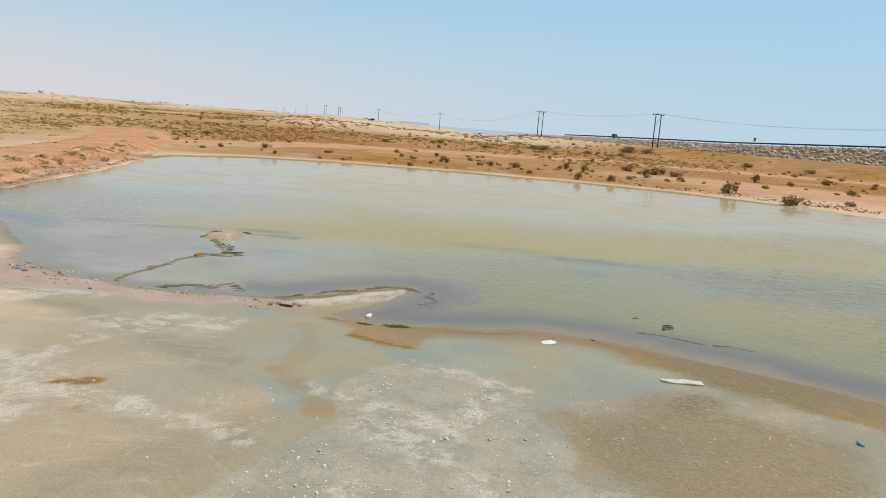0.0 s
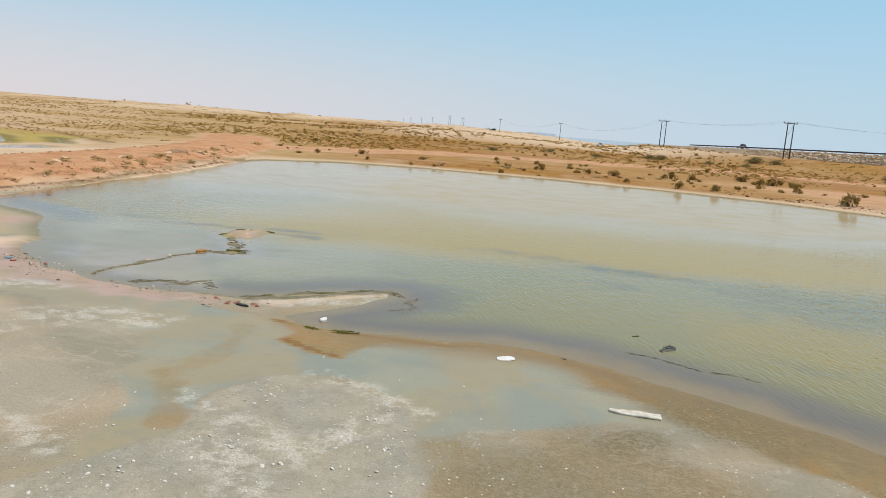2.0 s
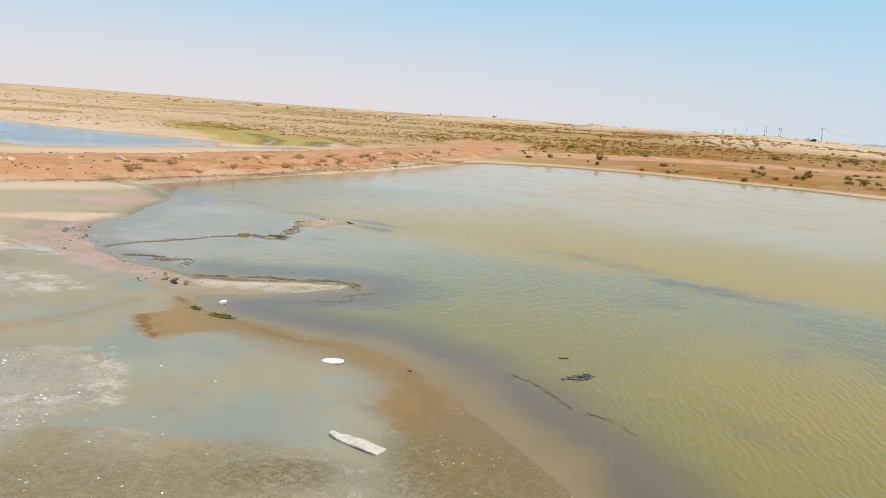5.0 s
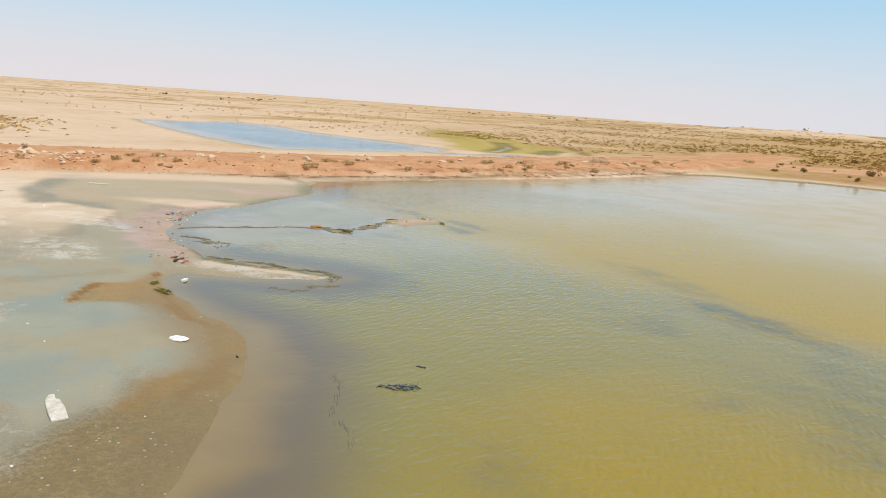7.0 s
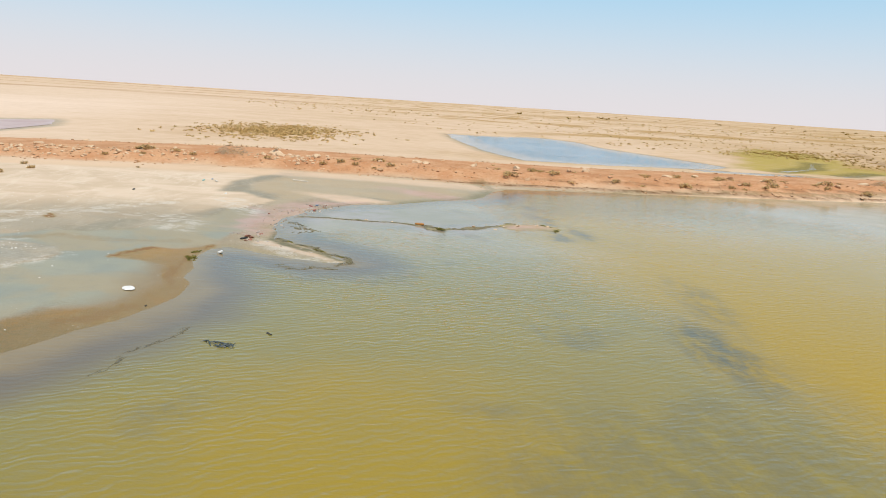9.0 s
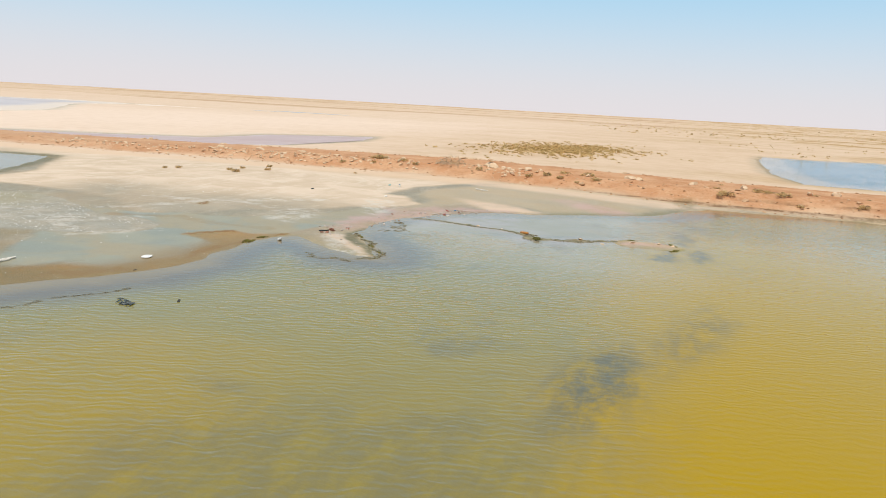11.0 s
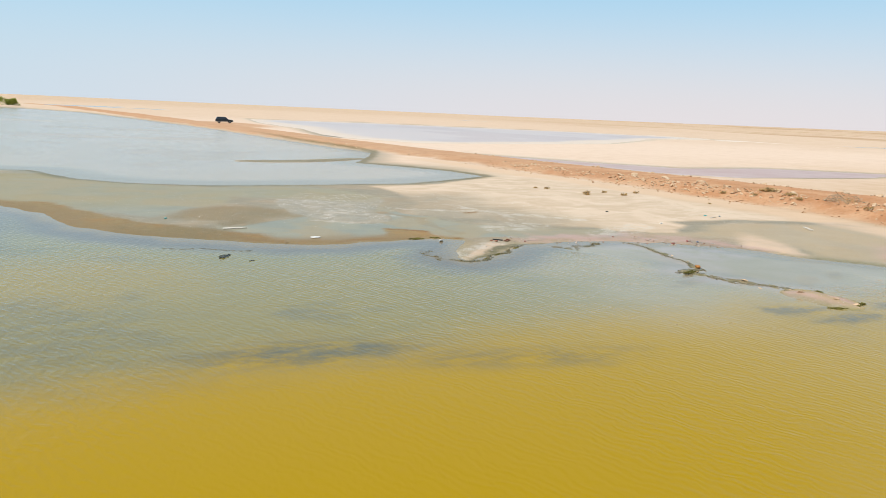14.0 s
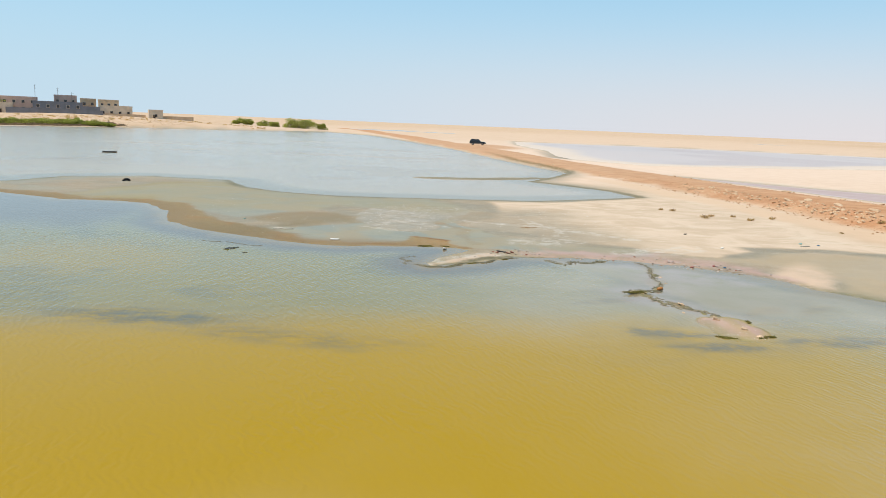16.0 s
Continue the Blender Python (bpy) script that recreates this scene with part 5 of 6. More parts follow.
def scatter(name, meshes, spots, label, category):
    """Many small pieces joined into one mesh of stuff."""
    r = random.Random(len(spots))
    verts, faces = [], []
    xs, ys = np.array([p[0] for p in spots]), np.array([p[1] for p in spots])
    zs = height(xs, ys)
    for (x, y, k), z in zip(spots, zs):
        me = r.choice(meshes)
        m = Matrix.LocRotScale((x, y, z + 0.12 * k), Euler((r.uniform(-.5, .5), r.uniform(-.5, .5), r.uniform(0, 6.28))), (k * r.uniform(.8, 1.6), k, k * r.uniform(.6, 1.1)))
        n = len(verts)
        verts += [m @ v.co for v in me.vertices]
        faces += [[n + i for i in f.vertices] for f in me.polygons]
    return tagged(raw(name, verts, faces, meshes[0].materials[0]), label, category, kind="stuff")


def pebble_mesh(seed, material):
    bm = bmesh.new()
    bmesh.ops.create_icosphere(bm, subdivisions=1, radius=0.5)
    r = random.Random(seed)
    for v in bm.verts:
        v.co *= r.uniform(0.7, 1.15)
        v.co.z *= 0.6
    me = bpy.data.meshes.new("pebble")
    bm.to_mesh(me)
    bm.free()
    me.materials.append(material)
    return me


gravel_mat = plain("causeway_gravel", (0.55, 0.35, 0.19), (0.38, 0.19, 0.09), 0.12, 0.95, 0.1)
shell_mat = plain("bleached_shell", (0.74, 0.70, 0.62), (0.55, 0.50, 0.42), 0.05, 0.8, 0.2)
spots = []
for k in range(3400):
    y = rng.uniform(-30, 100)
    cx = float(np.interp(y, [p[1] for p in DIKE][::-1], [p[0] for p in DIKE][::-1]))
    off = rng.choice((rng.gauss(5.2, 1.1), rng.gauss(4.0, 0.8), rng.gauss(6.8, 0.6), rng.gauss(-4.0, 0.7)))
    spots.append((cx + off, y, 0.04 + 0.17 * rng.random() ** 3))
scatter("gravel", [pebble_mesh(s, gravel_mat) for s in range(4)], spots, "loose tan gravel and clods on the causeway banks", "gravel")
spots = []
for k in range(5200):
    x, y = (rng.uniform(-14, 13), rng.uniform(7, 25)) if k % 3 else (rng.gauss(-0.2, 1.6), rng.gauss(15.5, 2.2))
    if vnoise(np.array([x / 2.2]), np.array([y / 2.2]), 9)[0] + rng.uniform(-.3, .3) > 0.45 and poly_dist(np.array([x]), np.array([y]), POND)[0] > 0.6 and (y < 18.5 or rng.random() < 0.15):
        spots.append((x, y, 0.012 + 0.05 * rng.random() ** 4))
for k in range(1500):                                     # thicker on the raised crust
    x, y = rng.uniform(-5, 2.5), rng.uniform(8, 21)
    if poly_dist(np.array([x]), np.array([y]), PLATE)[0] < 0 and vnoise(np.array([x / 1.3]), np.array([y / 1.3]), 19)[0] > 0.35:
        spots.append((x, y, 0.02 + 0.07 * rng.random() ** 3))
scatter("shells", [pebble_mesh(s + 9, shell_mat) for s in range(3)], spots, "tiny bleached shells and grit strewn over the mudflat", "shells")
spots = []
EAST = [(20, 103.5), (30, 98), (41, 89), (47, 83), (61, 72), (76, 52)]
for k in range(1300):                                     # crumbled bank at the pond's far corner
    t = (rng.random() ** 0.7) * (len(EAST) - 1.001)
    a, b = EAST[int(t)], EAST[int(t) + 1]
    off = abs(rng.gauss(0, 2.6)) + 0.2
    spots.append((a[0] + (b[0] - a[0]) * (t % 1) + off * 0.6, a[1] + (b[1] - a[1]) * (t % 1) + off * 0.8, 0.06 + 0.3 * rng.random() ** 3))
clod_mat = plain("dark_red_clods", (0.34, 0.17, 0.085), (0.20, 0.095, 0.05), 0.15, 0.95, 0.05)
scatter("bank_clods", [pebble_mesh(s + 70, clod_mat) for s in range(4)], spots, "dark reddish clods crumbled along the pond's far bank", "clods")
spots = []
for k in range(700):                                      # low mound of whitish rubble west of the road
    a, d = rng.uniform(0, 6.28), rng.random() ** .6
    spots.append((-44.5 + 2.0 * d * math.cos(a), 22 + 4.6 * d * math.sin(a), 0.1 + 0.4 * rng.random() ** 2))
scatter("white_rubble", [pebble_mesh(s + 40, rock_mat) for s in range(3)],
        [(float(np.interp(b, [p[1] for p in DIKE][::-1], [p[0] for p in DIKE][::-1])) + rng.gauss(4.4, .9), b, 0.05 + 0.34 * rng.random() ** 3.5)
         for b in (rng.choice((-14, -9, -3, 2, 6, 9, 12, 15, 18.5, 25.5, 28)) + rng.gauss(0, 1.1) for _ in range(1000))],
        "heaped whitish rubble and clods along the causeway bank", "rubble")
scatter("rubble_mound", [pebble_mesh(s + 30, rock_mat) for s in range(3)], spots, "low mound of whitish rubble beside the causeway road", "rubble")
spots = [(rng.uniform(90, 170), rng.uniform(-300, -240), rng.uniform(.12, .55)) for _ in range(1000)]
scatter("village_rubble", [pebble_mesh(s + 20, rock_mat) for s in range(3)], spots, "pale rubble on the slope below the village", "rubble")

WRACK = [(-5.4, 26.3), (-7.5, 27.0), (-10.5, 27.2), (-12.4, 27.8), (-13.6, 28.6), (-15, 29.2), (-16.2, 31)]
for k in range(34):                                       # rubbish along the strand
    t = rng.random() * (len(WRACK) - 1)
    a, b = WRACK[int(t)], WRACK[int(t) + 1]
    f = t - int(t)
    x, y = a[0] + (b[0] - a[0]) * f + rng.gauss(0, .45), a[1] + (b[1] - a[1]) * f + rng.gauss(0, .4)
    if k % 3 == 0:
        stone(x, y, rng.uniform(.05, .13), "broken red brick lump on the muddy strand", "rubbish on the strand", rng.choice(bricks), "brick", "brick_lump")
    else:
        stone(x, y, rng.uniform(.04, .15), "small pale stone on the muddy strand", "stones on the strand", rng.choice(strand_stones))
spots = []
for k in range(260):
    t = min(len(WRACK) - 1.01, max(0, rng.choice((0.3, 1.4, 2.9, 3.6, 4.3, 5.2)) + rng.gauss(0, .22)))
    a, b = WRACK[int(t)], WRACK[int(t) + 1]
    spots.append((a[0] + (b[0] - a[0]) * (t % 1) + rng.gauss(0, .5), a[1] + (b[1] - a[1]) * (t % 1) + rng.gauss(0, .4), 0.02 + 0.12 * rng.random() ** 3))
scatter("strand_grit", [pebble_mesh(s + 50, strand_mat) for s in range(3)], spots, "pale grit and pebbles along the pinkish strand", "grit")
for x, y, s in [(-9.9, 36.4, .2), (-10.6, 39.7, .22), (-10.2, 38.6, .25), (-10.8, 40.3, .18), (-11, 31.4, .2), (-10.8, 32.6, .16), (-9.2, 34.6, .2), (-9.6, 37.4, .2), (-10.4, 38.0, .15)]:
    stone(x, y, s, "stone crusted with algae on the mud bar", "stones on the mud bar", rng.choice(stones))


def slab_mesh(name, outline, thick, material, wave=0.0, bevel=0.01):
    """A flat plate with an uneven outline, thickness and a slight warp."""
    bm = bmesh.new()
    bottom = [bm.verts.new((x, y, 0)) for x, y in outline]
    face = bm.faces.new(bottom)
    top = bmesh.ops.extrude_face_region(bm, geom=[face])
    for v in top["geom"]:
        if isinstance(v, bmesh.types.BMVert):
            v.co.z += thick
    bmesh.ops.bevel(bm, geom=list(bm.edges), offset=bevel, segments=1, affect="EDGES")
    bmesh.ops.triangulate(bm, faces=bm.faces)
    bmesh.ops.subdivide_edges(bm, edges=bm.edges, cuts=1)
    for v in bm.verts:
        v.co.z += wave * noise.noise(v.co * 3)
    bmesh.ops.recalc_face_normals(bm, faces=bm.faces)
    me = bpy.data.meshes.new(name)
    bm.to_mesh(me)
    bm.free()
    me.materials.append(material)
    return me


def lay(name, me, x, y, turn, label, category, group="", lift=0.005):
    ob = new(name, me)
    ob.matrix_basis = Matrix.LocRotScale((x, y, max(ground_z(x, y), 0) + lift), Euler((0, 0, radians(turn))), None)
    return tagged(ob, label, category, group)


lay("board", slab_mesh("board", [(-.54, -.05), (-.42, -.10), (-.30, -.13), (.2, -.15), (.55, -.14), (.56, .12), (.1, .13), (-.28, .10), (-.34, .04), (-.53, .05)], 0.045,
                       board_mat, 0.03), 6.06, 21.2, -1, "long bleached broken board lying on grey mud", "board")
lay("foam_slab", slab_mesh("foam_slab", [(-.24, -.06), (-.15, -.15), (.05, -.17), (.22, -.12), (.26, .02), (.2, .14), (-.02, .16), (-.2, .1)], 0.03, foam_mat, 0.02),
    3.1, 24.1, 20, "irregular white foam slab lying on wet mud", "foam slab")
lay("plastic_bag", slab_mesh("plastic_bag", [(-.11, -.04), (-.04, -.08), (.08, -.06), (.12, .03), (.05, .08), (-.08, .07)], 0.09, foam_mat, 0.09, 0.015),
    -2.3, 25.82, 40, "crumpled white plastic bag in shallow water", "bag")
lay("timber", slab_mesh("timber", [(-.55, -.06), (.5, -.09), (.56, .05), (-.5, .09)], 0.06, board_mat, 0.02), -24.5, 27.8, 62, "pale weathered timber on the mudflat", "timber")
lay("timber", slab_mesh("timber", [(-.3, -.05), (.3, -.07), (.32, .05), (-.3, .07)], 0.05, board_mat, 0.02), -22.2, 22.9, 20, "pale timber offcut lying on the sand", "timber")
lay("sandbag", slab_mesh("sandbag", [(-.24, -.07), (-.1, -.1), (.16, -.09), (.25, -.02), (.2, .08), (-.05, .1), (-.22, .06)], 0.09, orange_mat, 0.03, 0.025),
    -10.08, 33.84, 55, "rusty orange sandbag on the mud bar", "sandbag")
lay("dark_plank", slab_mesh("dark_plank", [(-.24, -.05), (.05, -.08), (.26, -.03), (.22, .05), (-.2, .06)], 0.05, dark_mat, 0.03, 0.01), -5.0, 26.35, -25,
    "dark waterlogged plank on the strand", "plank")
for x, y, s in [(-5.3, 26.6, .22), (-4.75, 26.6, .2), (-4.6, 26.45, .18), (-5.5, 26.4, .25), (-6.1, 26.9, .18)]:
    stone(x, y, s, "broken red brick lump beside a dark plank", "rubbish on the strand", rng.choice(bricks), "brick", "brick_lump")
for x, y, mat_, what in [(-14.9, 29.0, blue_mat, "crushed blue plastic bottle on the pinkish strand"), (-14.5, 28.7, red_mat, "red plastic scrap on the pinkish strand"),
                         (8.75, 17.8, teal_mat, "teal plastic scrap on brown mud"), (-22.4, 22.1, teal_mat, "turquoise plastic scrap on pale sand"),
                         (-13.4, 28.9, red_mat, "red plastic scrap on the pinkish strand"), (-23.2, 22.5, blue_mat, "blue plastic scrap on pale sand"),
                         (-17, 24.1, foam_mat, "white plastic scrap on pale sand"), (-16.9, 19.4, dark_mat, "dark rag on pale sand")]:
    lay("litter", slab_mesh("litter", [(-.09, -.03), (0, -.06), (.08, -.04), (.1, .03), (-.02, .05), (-.08, .03)], 0.05, mat_, 0.04, 0.012), x, y, rng.uniform(0, 360), what, "litter",
        "plastic litter")


weed_dark = plain("dark_waterweed", (0.085, 0.10, 0.095), (0.05, 0.06, 0.055), 0.1, 0.5, 0.4)


def weed_mat(name, x, y, wide, deep, mat_, label, seed, turn=0.0, tall=0.05):
    r = random.Random(seed)
    bm = bmesh.new()
    for _ in range(int(16 + 30 * wide)):
        a, d = r.uniform(0, 6.28), r.random() ** .6
        p = Vector((d * math.cos(a) * wide / 2, d * math.sin(a) * deep / 2, r.uniform(-0.01, tall * 0.35)))
        q = Vector((r.gauss(0, 1), r.gauss(0, .5), r.gauss(0, .05))).normalized() * r.uniform(.08, .22) * min(1, wide)
        tube(bm, [p - q, p + Vector((0, 0, .006)), p + q], (0.006, 0.015, 0.005), 4)
    ob = part(name, bm, mat_)
    ob.matrix_basis = Matrix.LocRotScale((x, y, max(ground_z(x, y), 0)), Euler((0, 0, radians(turn))), None)
    return tagged(ob, label, "weed")


weed_mat("weed_mat", 7.6, 27.15, 0.85, 0.28, weed_dark, "black tangled net of weed breaking the pond surface", 1, 55)
weed_mat("weed_strand", 6.8, 28.2, 0.22, 0.04, dark_mat, "thin dark weed strand floating on the pond", 2, 35, 0.02)
weed_mat("algae_clump", -1.45, 25.0, 0.9, 0.35, algae_leaf, "olive algae clump stranded on the stained shore", 3, 10)
weed_mat("algae_clump", -2.4, 25.0, 0.5, 0.2, algae_leaf, "olive algae clump stranded on the stained shore", 4, -20)
weed_mat("algae_clump", -8.9, 34.6, 0.9, 0.25, algae_leaf, "olive algae clump along the mud bar", 5, 20)
for k, (x, y, w, d, turn) in enumerate([(-11.0, 40.3, .7, .2, 20), (-9.7, 40.4, .6, .2, -30), (-11.3, 38.5, .5, .15, 70)]):
    weed_mat("algae_clump", x, y, w, d, algae_leaf, "dark olive algae fringe round the mud islet", 40 + k, turn)
for k, (x, y, w, turn) in enumerate([(-4.9, 28.1, .45, 35), (-3.3, 29.25, .6, 40), (-2.3, 30.0, .3, 48)]):
    weed_mat("algae_clump", x, y, w, .07, algae_leaf, "thin olive algae fringe along the sandy spit", 60 + k, turn, 0.03)
weed_mat("weed_strand", 4.6, 24.9, 0.12, 0.06, dark_mat, "thin dark weed on the brown shore", 7, -10, 0.03)


bm = bmesh.new()
rw = random.Random(12)
for k in range(60):                                       # drifted line of weed along the ripples' edge
    f = rw.random()
    p = Vector((6.4 + 3.2 * f + rw.gauss(0, .04), 26.25 - 1.35 * f + 0.12 * math.sin(f * 9) + rw.gauss(0, .04), 0.004))
    q = Vector((.8, -.35, 0)).normalized() * rw.uniform(.04, .14)
    tube(bm, [p - q, p, p + q], (.0015, .0035, .0015), 4)
tagged(part("weed_line", bm, plain("drift_weed", (0.20, 0.18, 0.13), (0.15, 0.14, 0.10), 0.1, 0.6, 0.3)), "drifted line of dark weed on the calm shallows", "weed", kind="stuff")


def drift(name, pts, count, spread, thick, mat_, label, seed):
    """Strands of weed drifted along a line."""
    r = random.Random(seed)
    b = bmesh.new()
    for _ in range(count):
        t = r.random() * (len(pts) - 1.001)
        (ax, ay), (bx, by) = pts[int(t)], pts[int(t) + 1]
        way = Vector((bx - ax, by - ay, 0)).normalized()
        p = Vector((ax + (bx - ax) * (t % 1) + r.gauss(0, spread), ay + (by - ay) * (t % 1) + r.gauss(0, spread), r.uniform(0.0, 0.012)))
        p += Vector((way.y, -way.x, 0)) * 0.18 * math.sin(t * 5.0 + seed)
        q = (way + Vector((r.gauss(0, .35), r.gauss(0, .35), 0))).normalized() * r.uniform(.06, .24)
        tube(b, [p - q, p + Vector((0, 0, .004)), p + q], (thick * .3, thick * r.uniform(.6, 1.4), thick * .3), 4)
    return tagged(part(name, b, mat_), label, "weed", kind="stuff")


bar_weed = plain("olive_black_weed", (0.25, 0.215, 0.12), (0.16, 0.145, 0.09), 0.1, 0.7, 0.3)
drift("bar_weed", BAR[:3], 150, 0.05, 0.010, bar_weed, "dark weed drifted along the thin mud bar", 3)
drift("bar_weed", BAR[2:], 190, 0.10, 0.014, bar_weed, "dark weed fringing the mud bar and islet", 4)
drift("spit_weed", [(-5.4, 27.5), (-4.1, 28.65), (-2.7, 29.75), (-1.3, 30.5)], 170, 0.05, 0.010, bar_weed, "thin dark weed line along the sandy spit", 5)
drift("spit_weed", [(-1.2, 30.4), (-.5, 29.7), (-.25, 28.8), (-.5, 27.8)], 60, 0.06, 0.005, bar_weed, "faint weed line curling round the spit's tip", 6)
drift("strand_weed", [(-9.6, 28.2), (-8.4, 28.3), (-7.6, 28.9), (-6.6, 28.4)], 70, 0.12, 0.010, bar_weed, "dark weed scraps at the edge of the pinkish strand", 7)
for k in range(8):
    f = rng.random()
    stone(-5.6 + 3.6 * f + rng.gauss(0, .25), 26.9 + 2.6 * f + rng.gauss(0, .3), rng.uniform(.04, .12), "small pale stone on the sandy spit", "stones on the spit", rng.choice(strand_stones))


def tyre(x, y, label):
    ob = thing("tyre", label, "tyre", Matrix.LocRotScale((x, y, 0.12), Euler((1.15, 0.2, 0.5)), None))
    bm = bmesh.new()
    pr = [(0.20, -.1), (0.30, -.11), (0.36, -.07), (0.37, 0.0), (0.36, .07), (0.30, .11), (0.20, .1), (0.22, 0.0)]
    rings = [[bm.verts.new((a * math.cos(t), a * math.sin(t), b)) for a, b in pr] for t in np.linspace(0, 6.2832, 21)[:-1]]
    for k in range(20):
        p, q = rings[k], rings[(k + 1) % 20]
        for j in range(8):
            bm.faces.new((p[j], q[j], q[(j + 1) % 8], p[(j + 1) % 8]))
    part("tread", bm, rubber_mat, ob)


tyre(22.6, -3.4, "old black tyre half sunk in the lagoon's mud")


def raft(x, y):
    ob = thing("old_raft", "low black derelict raft floating on the lagoon", "raft", pose(x, y, 0.02, 0, 0, 15))
    bm = bmesh.new()
    for k in range(4):
        tube(bm, [(-.95, -.3 + .2 * k, .05), (.95, -.3 + .2 * k, .06)], (.1, .1), 8)
    part("logs", bm, dark_mat, ob)
    bm = bmesh.new()
    for k in (-.6, 0, .6):
        box(bm, k, 0, .15, .12, .8, .05)
    part("crosspieces", bm, dark_mat, ob)


raft(41.7, -52.7)


# ---- vehicles ----
def vehicle(kind, x, y, z, turn, paint, label, length, wide, tall):
    """A car, pick-up or lorry along x, nose at +x."""
    ob = thing(kind, label, "car" if kind != "lorry" else "lorry", pose(x, y, z, 0, 0, turn))
    h, g = length / 2, tall
    if kind == "suv":
        low = [(-h, .42), (-h, .95), (-h + .1, 1.05), (h * .38, 1.08), (h * .9, .98), (h, .8), (h, .42)]
        cab = [(-h + .08, 1.04), (-h + .35, g - .06), (-h + .7, g), (h * .12, g), (h * .42, 1.05)]
    elif kind == "pickup":
        low = [(-h, .5), (-h, .98), (h * .45, 1.02), (h * .92, .95), (h, .8), (h, .5)]
        cab = [(-h * .15, 1.0), (-h * .08, g), (h * .25, g), (h * .5, 1.0)]
    else:
        low = [(-h, .7), (-h, g * .95), (h * .45, g * .95), (h * .45, .9), (h, .9), (h, .7)]
        cab = [(h * .52, .9), (h * .52, g), (h * .92, g), (h, 1.6), (h, .9)]

    def prism(profile, w, w2, material, name, lab=""):
        bm = bmesh.new()
        top = max(p[1] for p in profile)
        sides = []
        for sgn in (-1, 1):
            sides.append([bm.verts.new((px, sgn * (w if pz < top - .25 else w2) / 2, pz)) for px, pz in profile])
        n = len(profile)
        for k in range(n):
            bm.faces.new((sides[0][k], sides[0][(k + 1) % n], sides[1][(k + 1) % n], sides[1][k]))
        bm.faces.new(sides[0][::-1])
        bm.faces.new(sides[1])
        bmesh.ops.recalc_face_normals(bm, faces=bm.faces)
        bmesh.ops.bevel(bm, geom=list(bm.edges), offset=0.05, segments=2, affect="EDGES")
        return part(name, bm, material, ob, lab)

    prism(low, wide, wide * .97, paint, "body")
    prism(cab, wide * .96, wide * .8, glass_mat if kind != "lorry" else paint, "cabin")
    if kind != "lorry":
        bm = bmesh.new()
        a, b = cab[1][0] + .1, cab[-2][0] - .05
        box(bm, (a + b) / 2, 0, g - .03, b - a + .2, wide * .8, .05, 0, .02)
        part("roof", bm, paint, ob)
    for sx in (-h * .6, h * .62):
        for sy in (-1, 1):
            bm = bmesh.new()
            bmesh.ops.create_cone(bm, cap_ends=True, segments=18, radius1=.37, radius2=.37, depth=.25,
                                  matrix=Matrix.LocRotScale((sx, sy * (wide / 2 - .12), .37), Euler((radians(90), 0, 0)), None))
            bmesh.ops.bevel(bm, geom=[e for e in bm.edges if len(e.link_faces) == 2 and e.calc_face_angle() > 1], offset=.04, segments=2, affect="EDGES")
            w = part("wheel", bm, rubber_mat, ob)
            bm = bmesh.new()
            bmesh.ops.create_cone(bm, cap_ends=True, segments=12, radius1=.2, radius2=.16, depth=.04,
                                  matrix=Matrix.LocRotScale((sx, sy * (wide / 2 + .015), .37), Euler((radians(-90 * sy), 0, 0)), None))
            part("rim", bm, steel_mat, w)
    for sy in (-1, 1):
        bm = bmesh.new()
        box(bm, h - .01, sy * wide * .36, .72, .06, .3, .14, 0, .01)
        part("headlight", bm, lamp_mat, ob)
        bm = bmesh.new()
        box(bm, -h + .005, sy * wide * .4, .78, .06, .16, .2, 0, .01)
        part("tail_light", bm, red_mat, ob)
    for sx in (-h, h):
        bm = bmesh.new()
        box(bm, sx, 0, .44, .14, wide * .94, .2, 0, .03)
        part("bumper", bm, paint, ob)
    return ob


vehicle("suv", -26.3, -164, ground_z(-26.3, -164), 172, black_paint, "black sport utility car parked on the red causeway", 4.8, 1.9, 1.72)
vehicle("pickup", 30, 482, ground_z(30, 482), 20, white_paint, "white pick-up parked on distant pale sand", 5.2, 1.9, 1.8)
vehicle("pickup", -60, 690, ground_z(-60, 690), 15, white_paint, "white pick-up parked on distant pale sand", 5.2, 1.9, 1.8)
vehicle("suv", -53, 662, ground_z(-53, 662), 200, black_paint, "dark car parked on distant pale sand", 4.7, 1.9, 1.8)
for x, y in [(74.4, 416), (77.4, 410.8), (65.5, 418)]:
    vehicle("pickup", x, y, ground_z(x, y), 30, red_paint, "small red pick-up beside the coast road", 4.6, 1.8, 1.7)


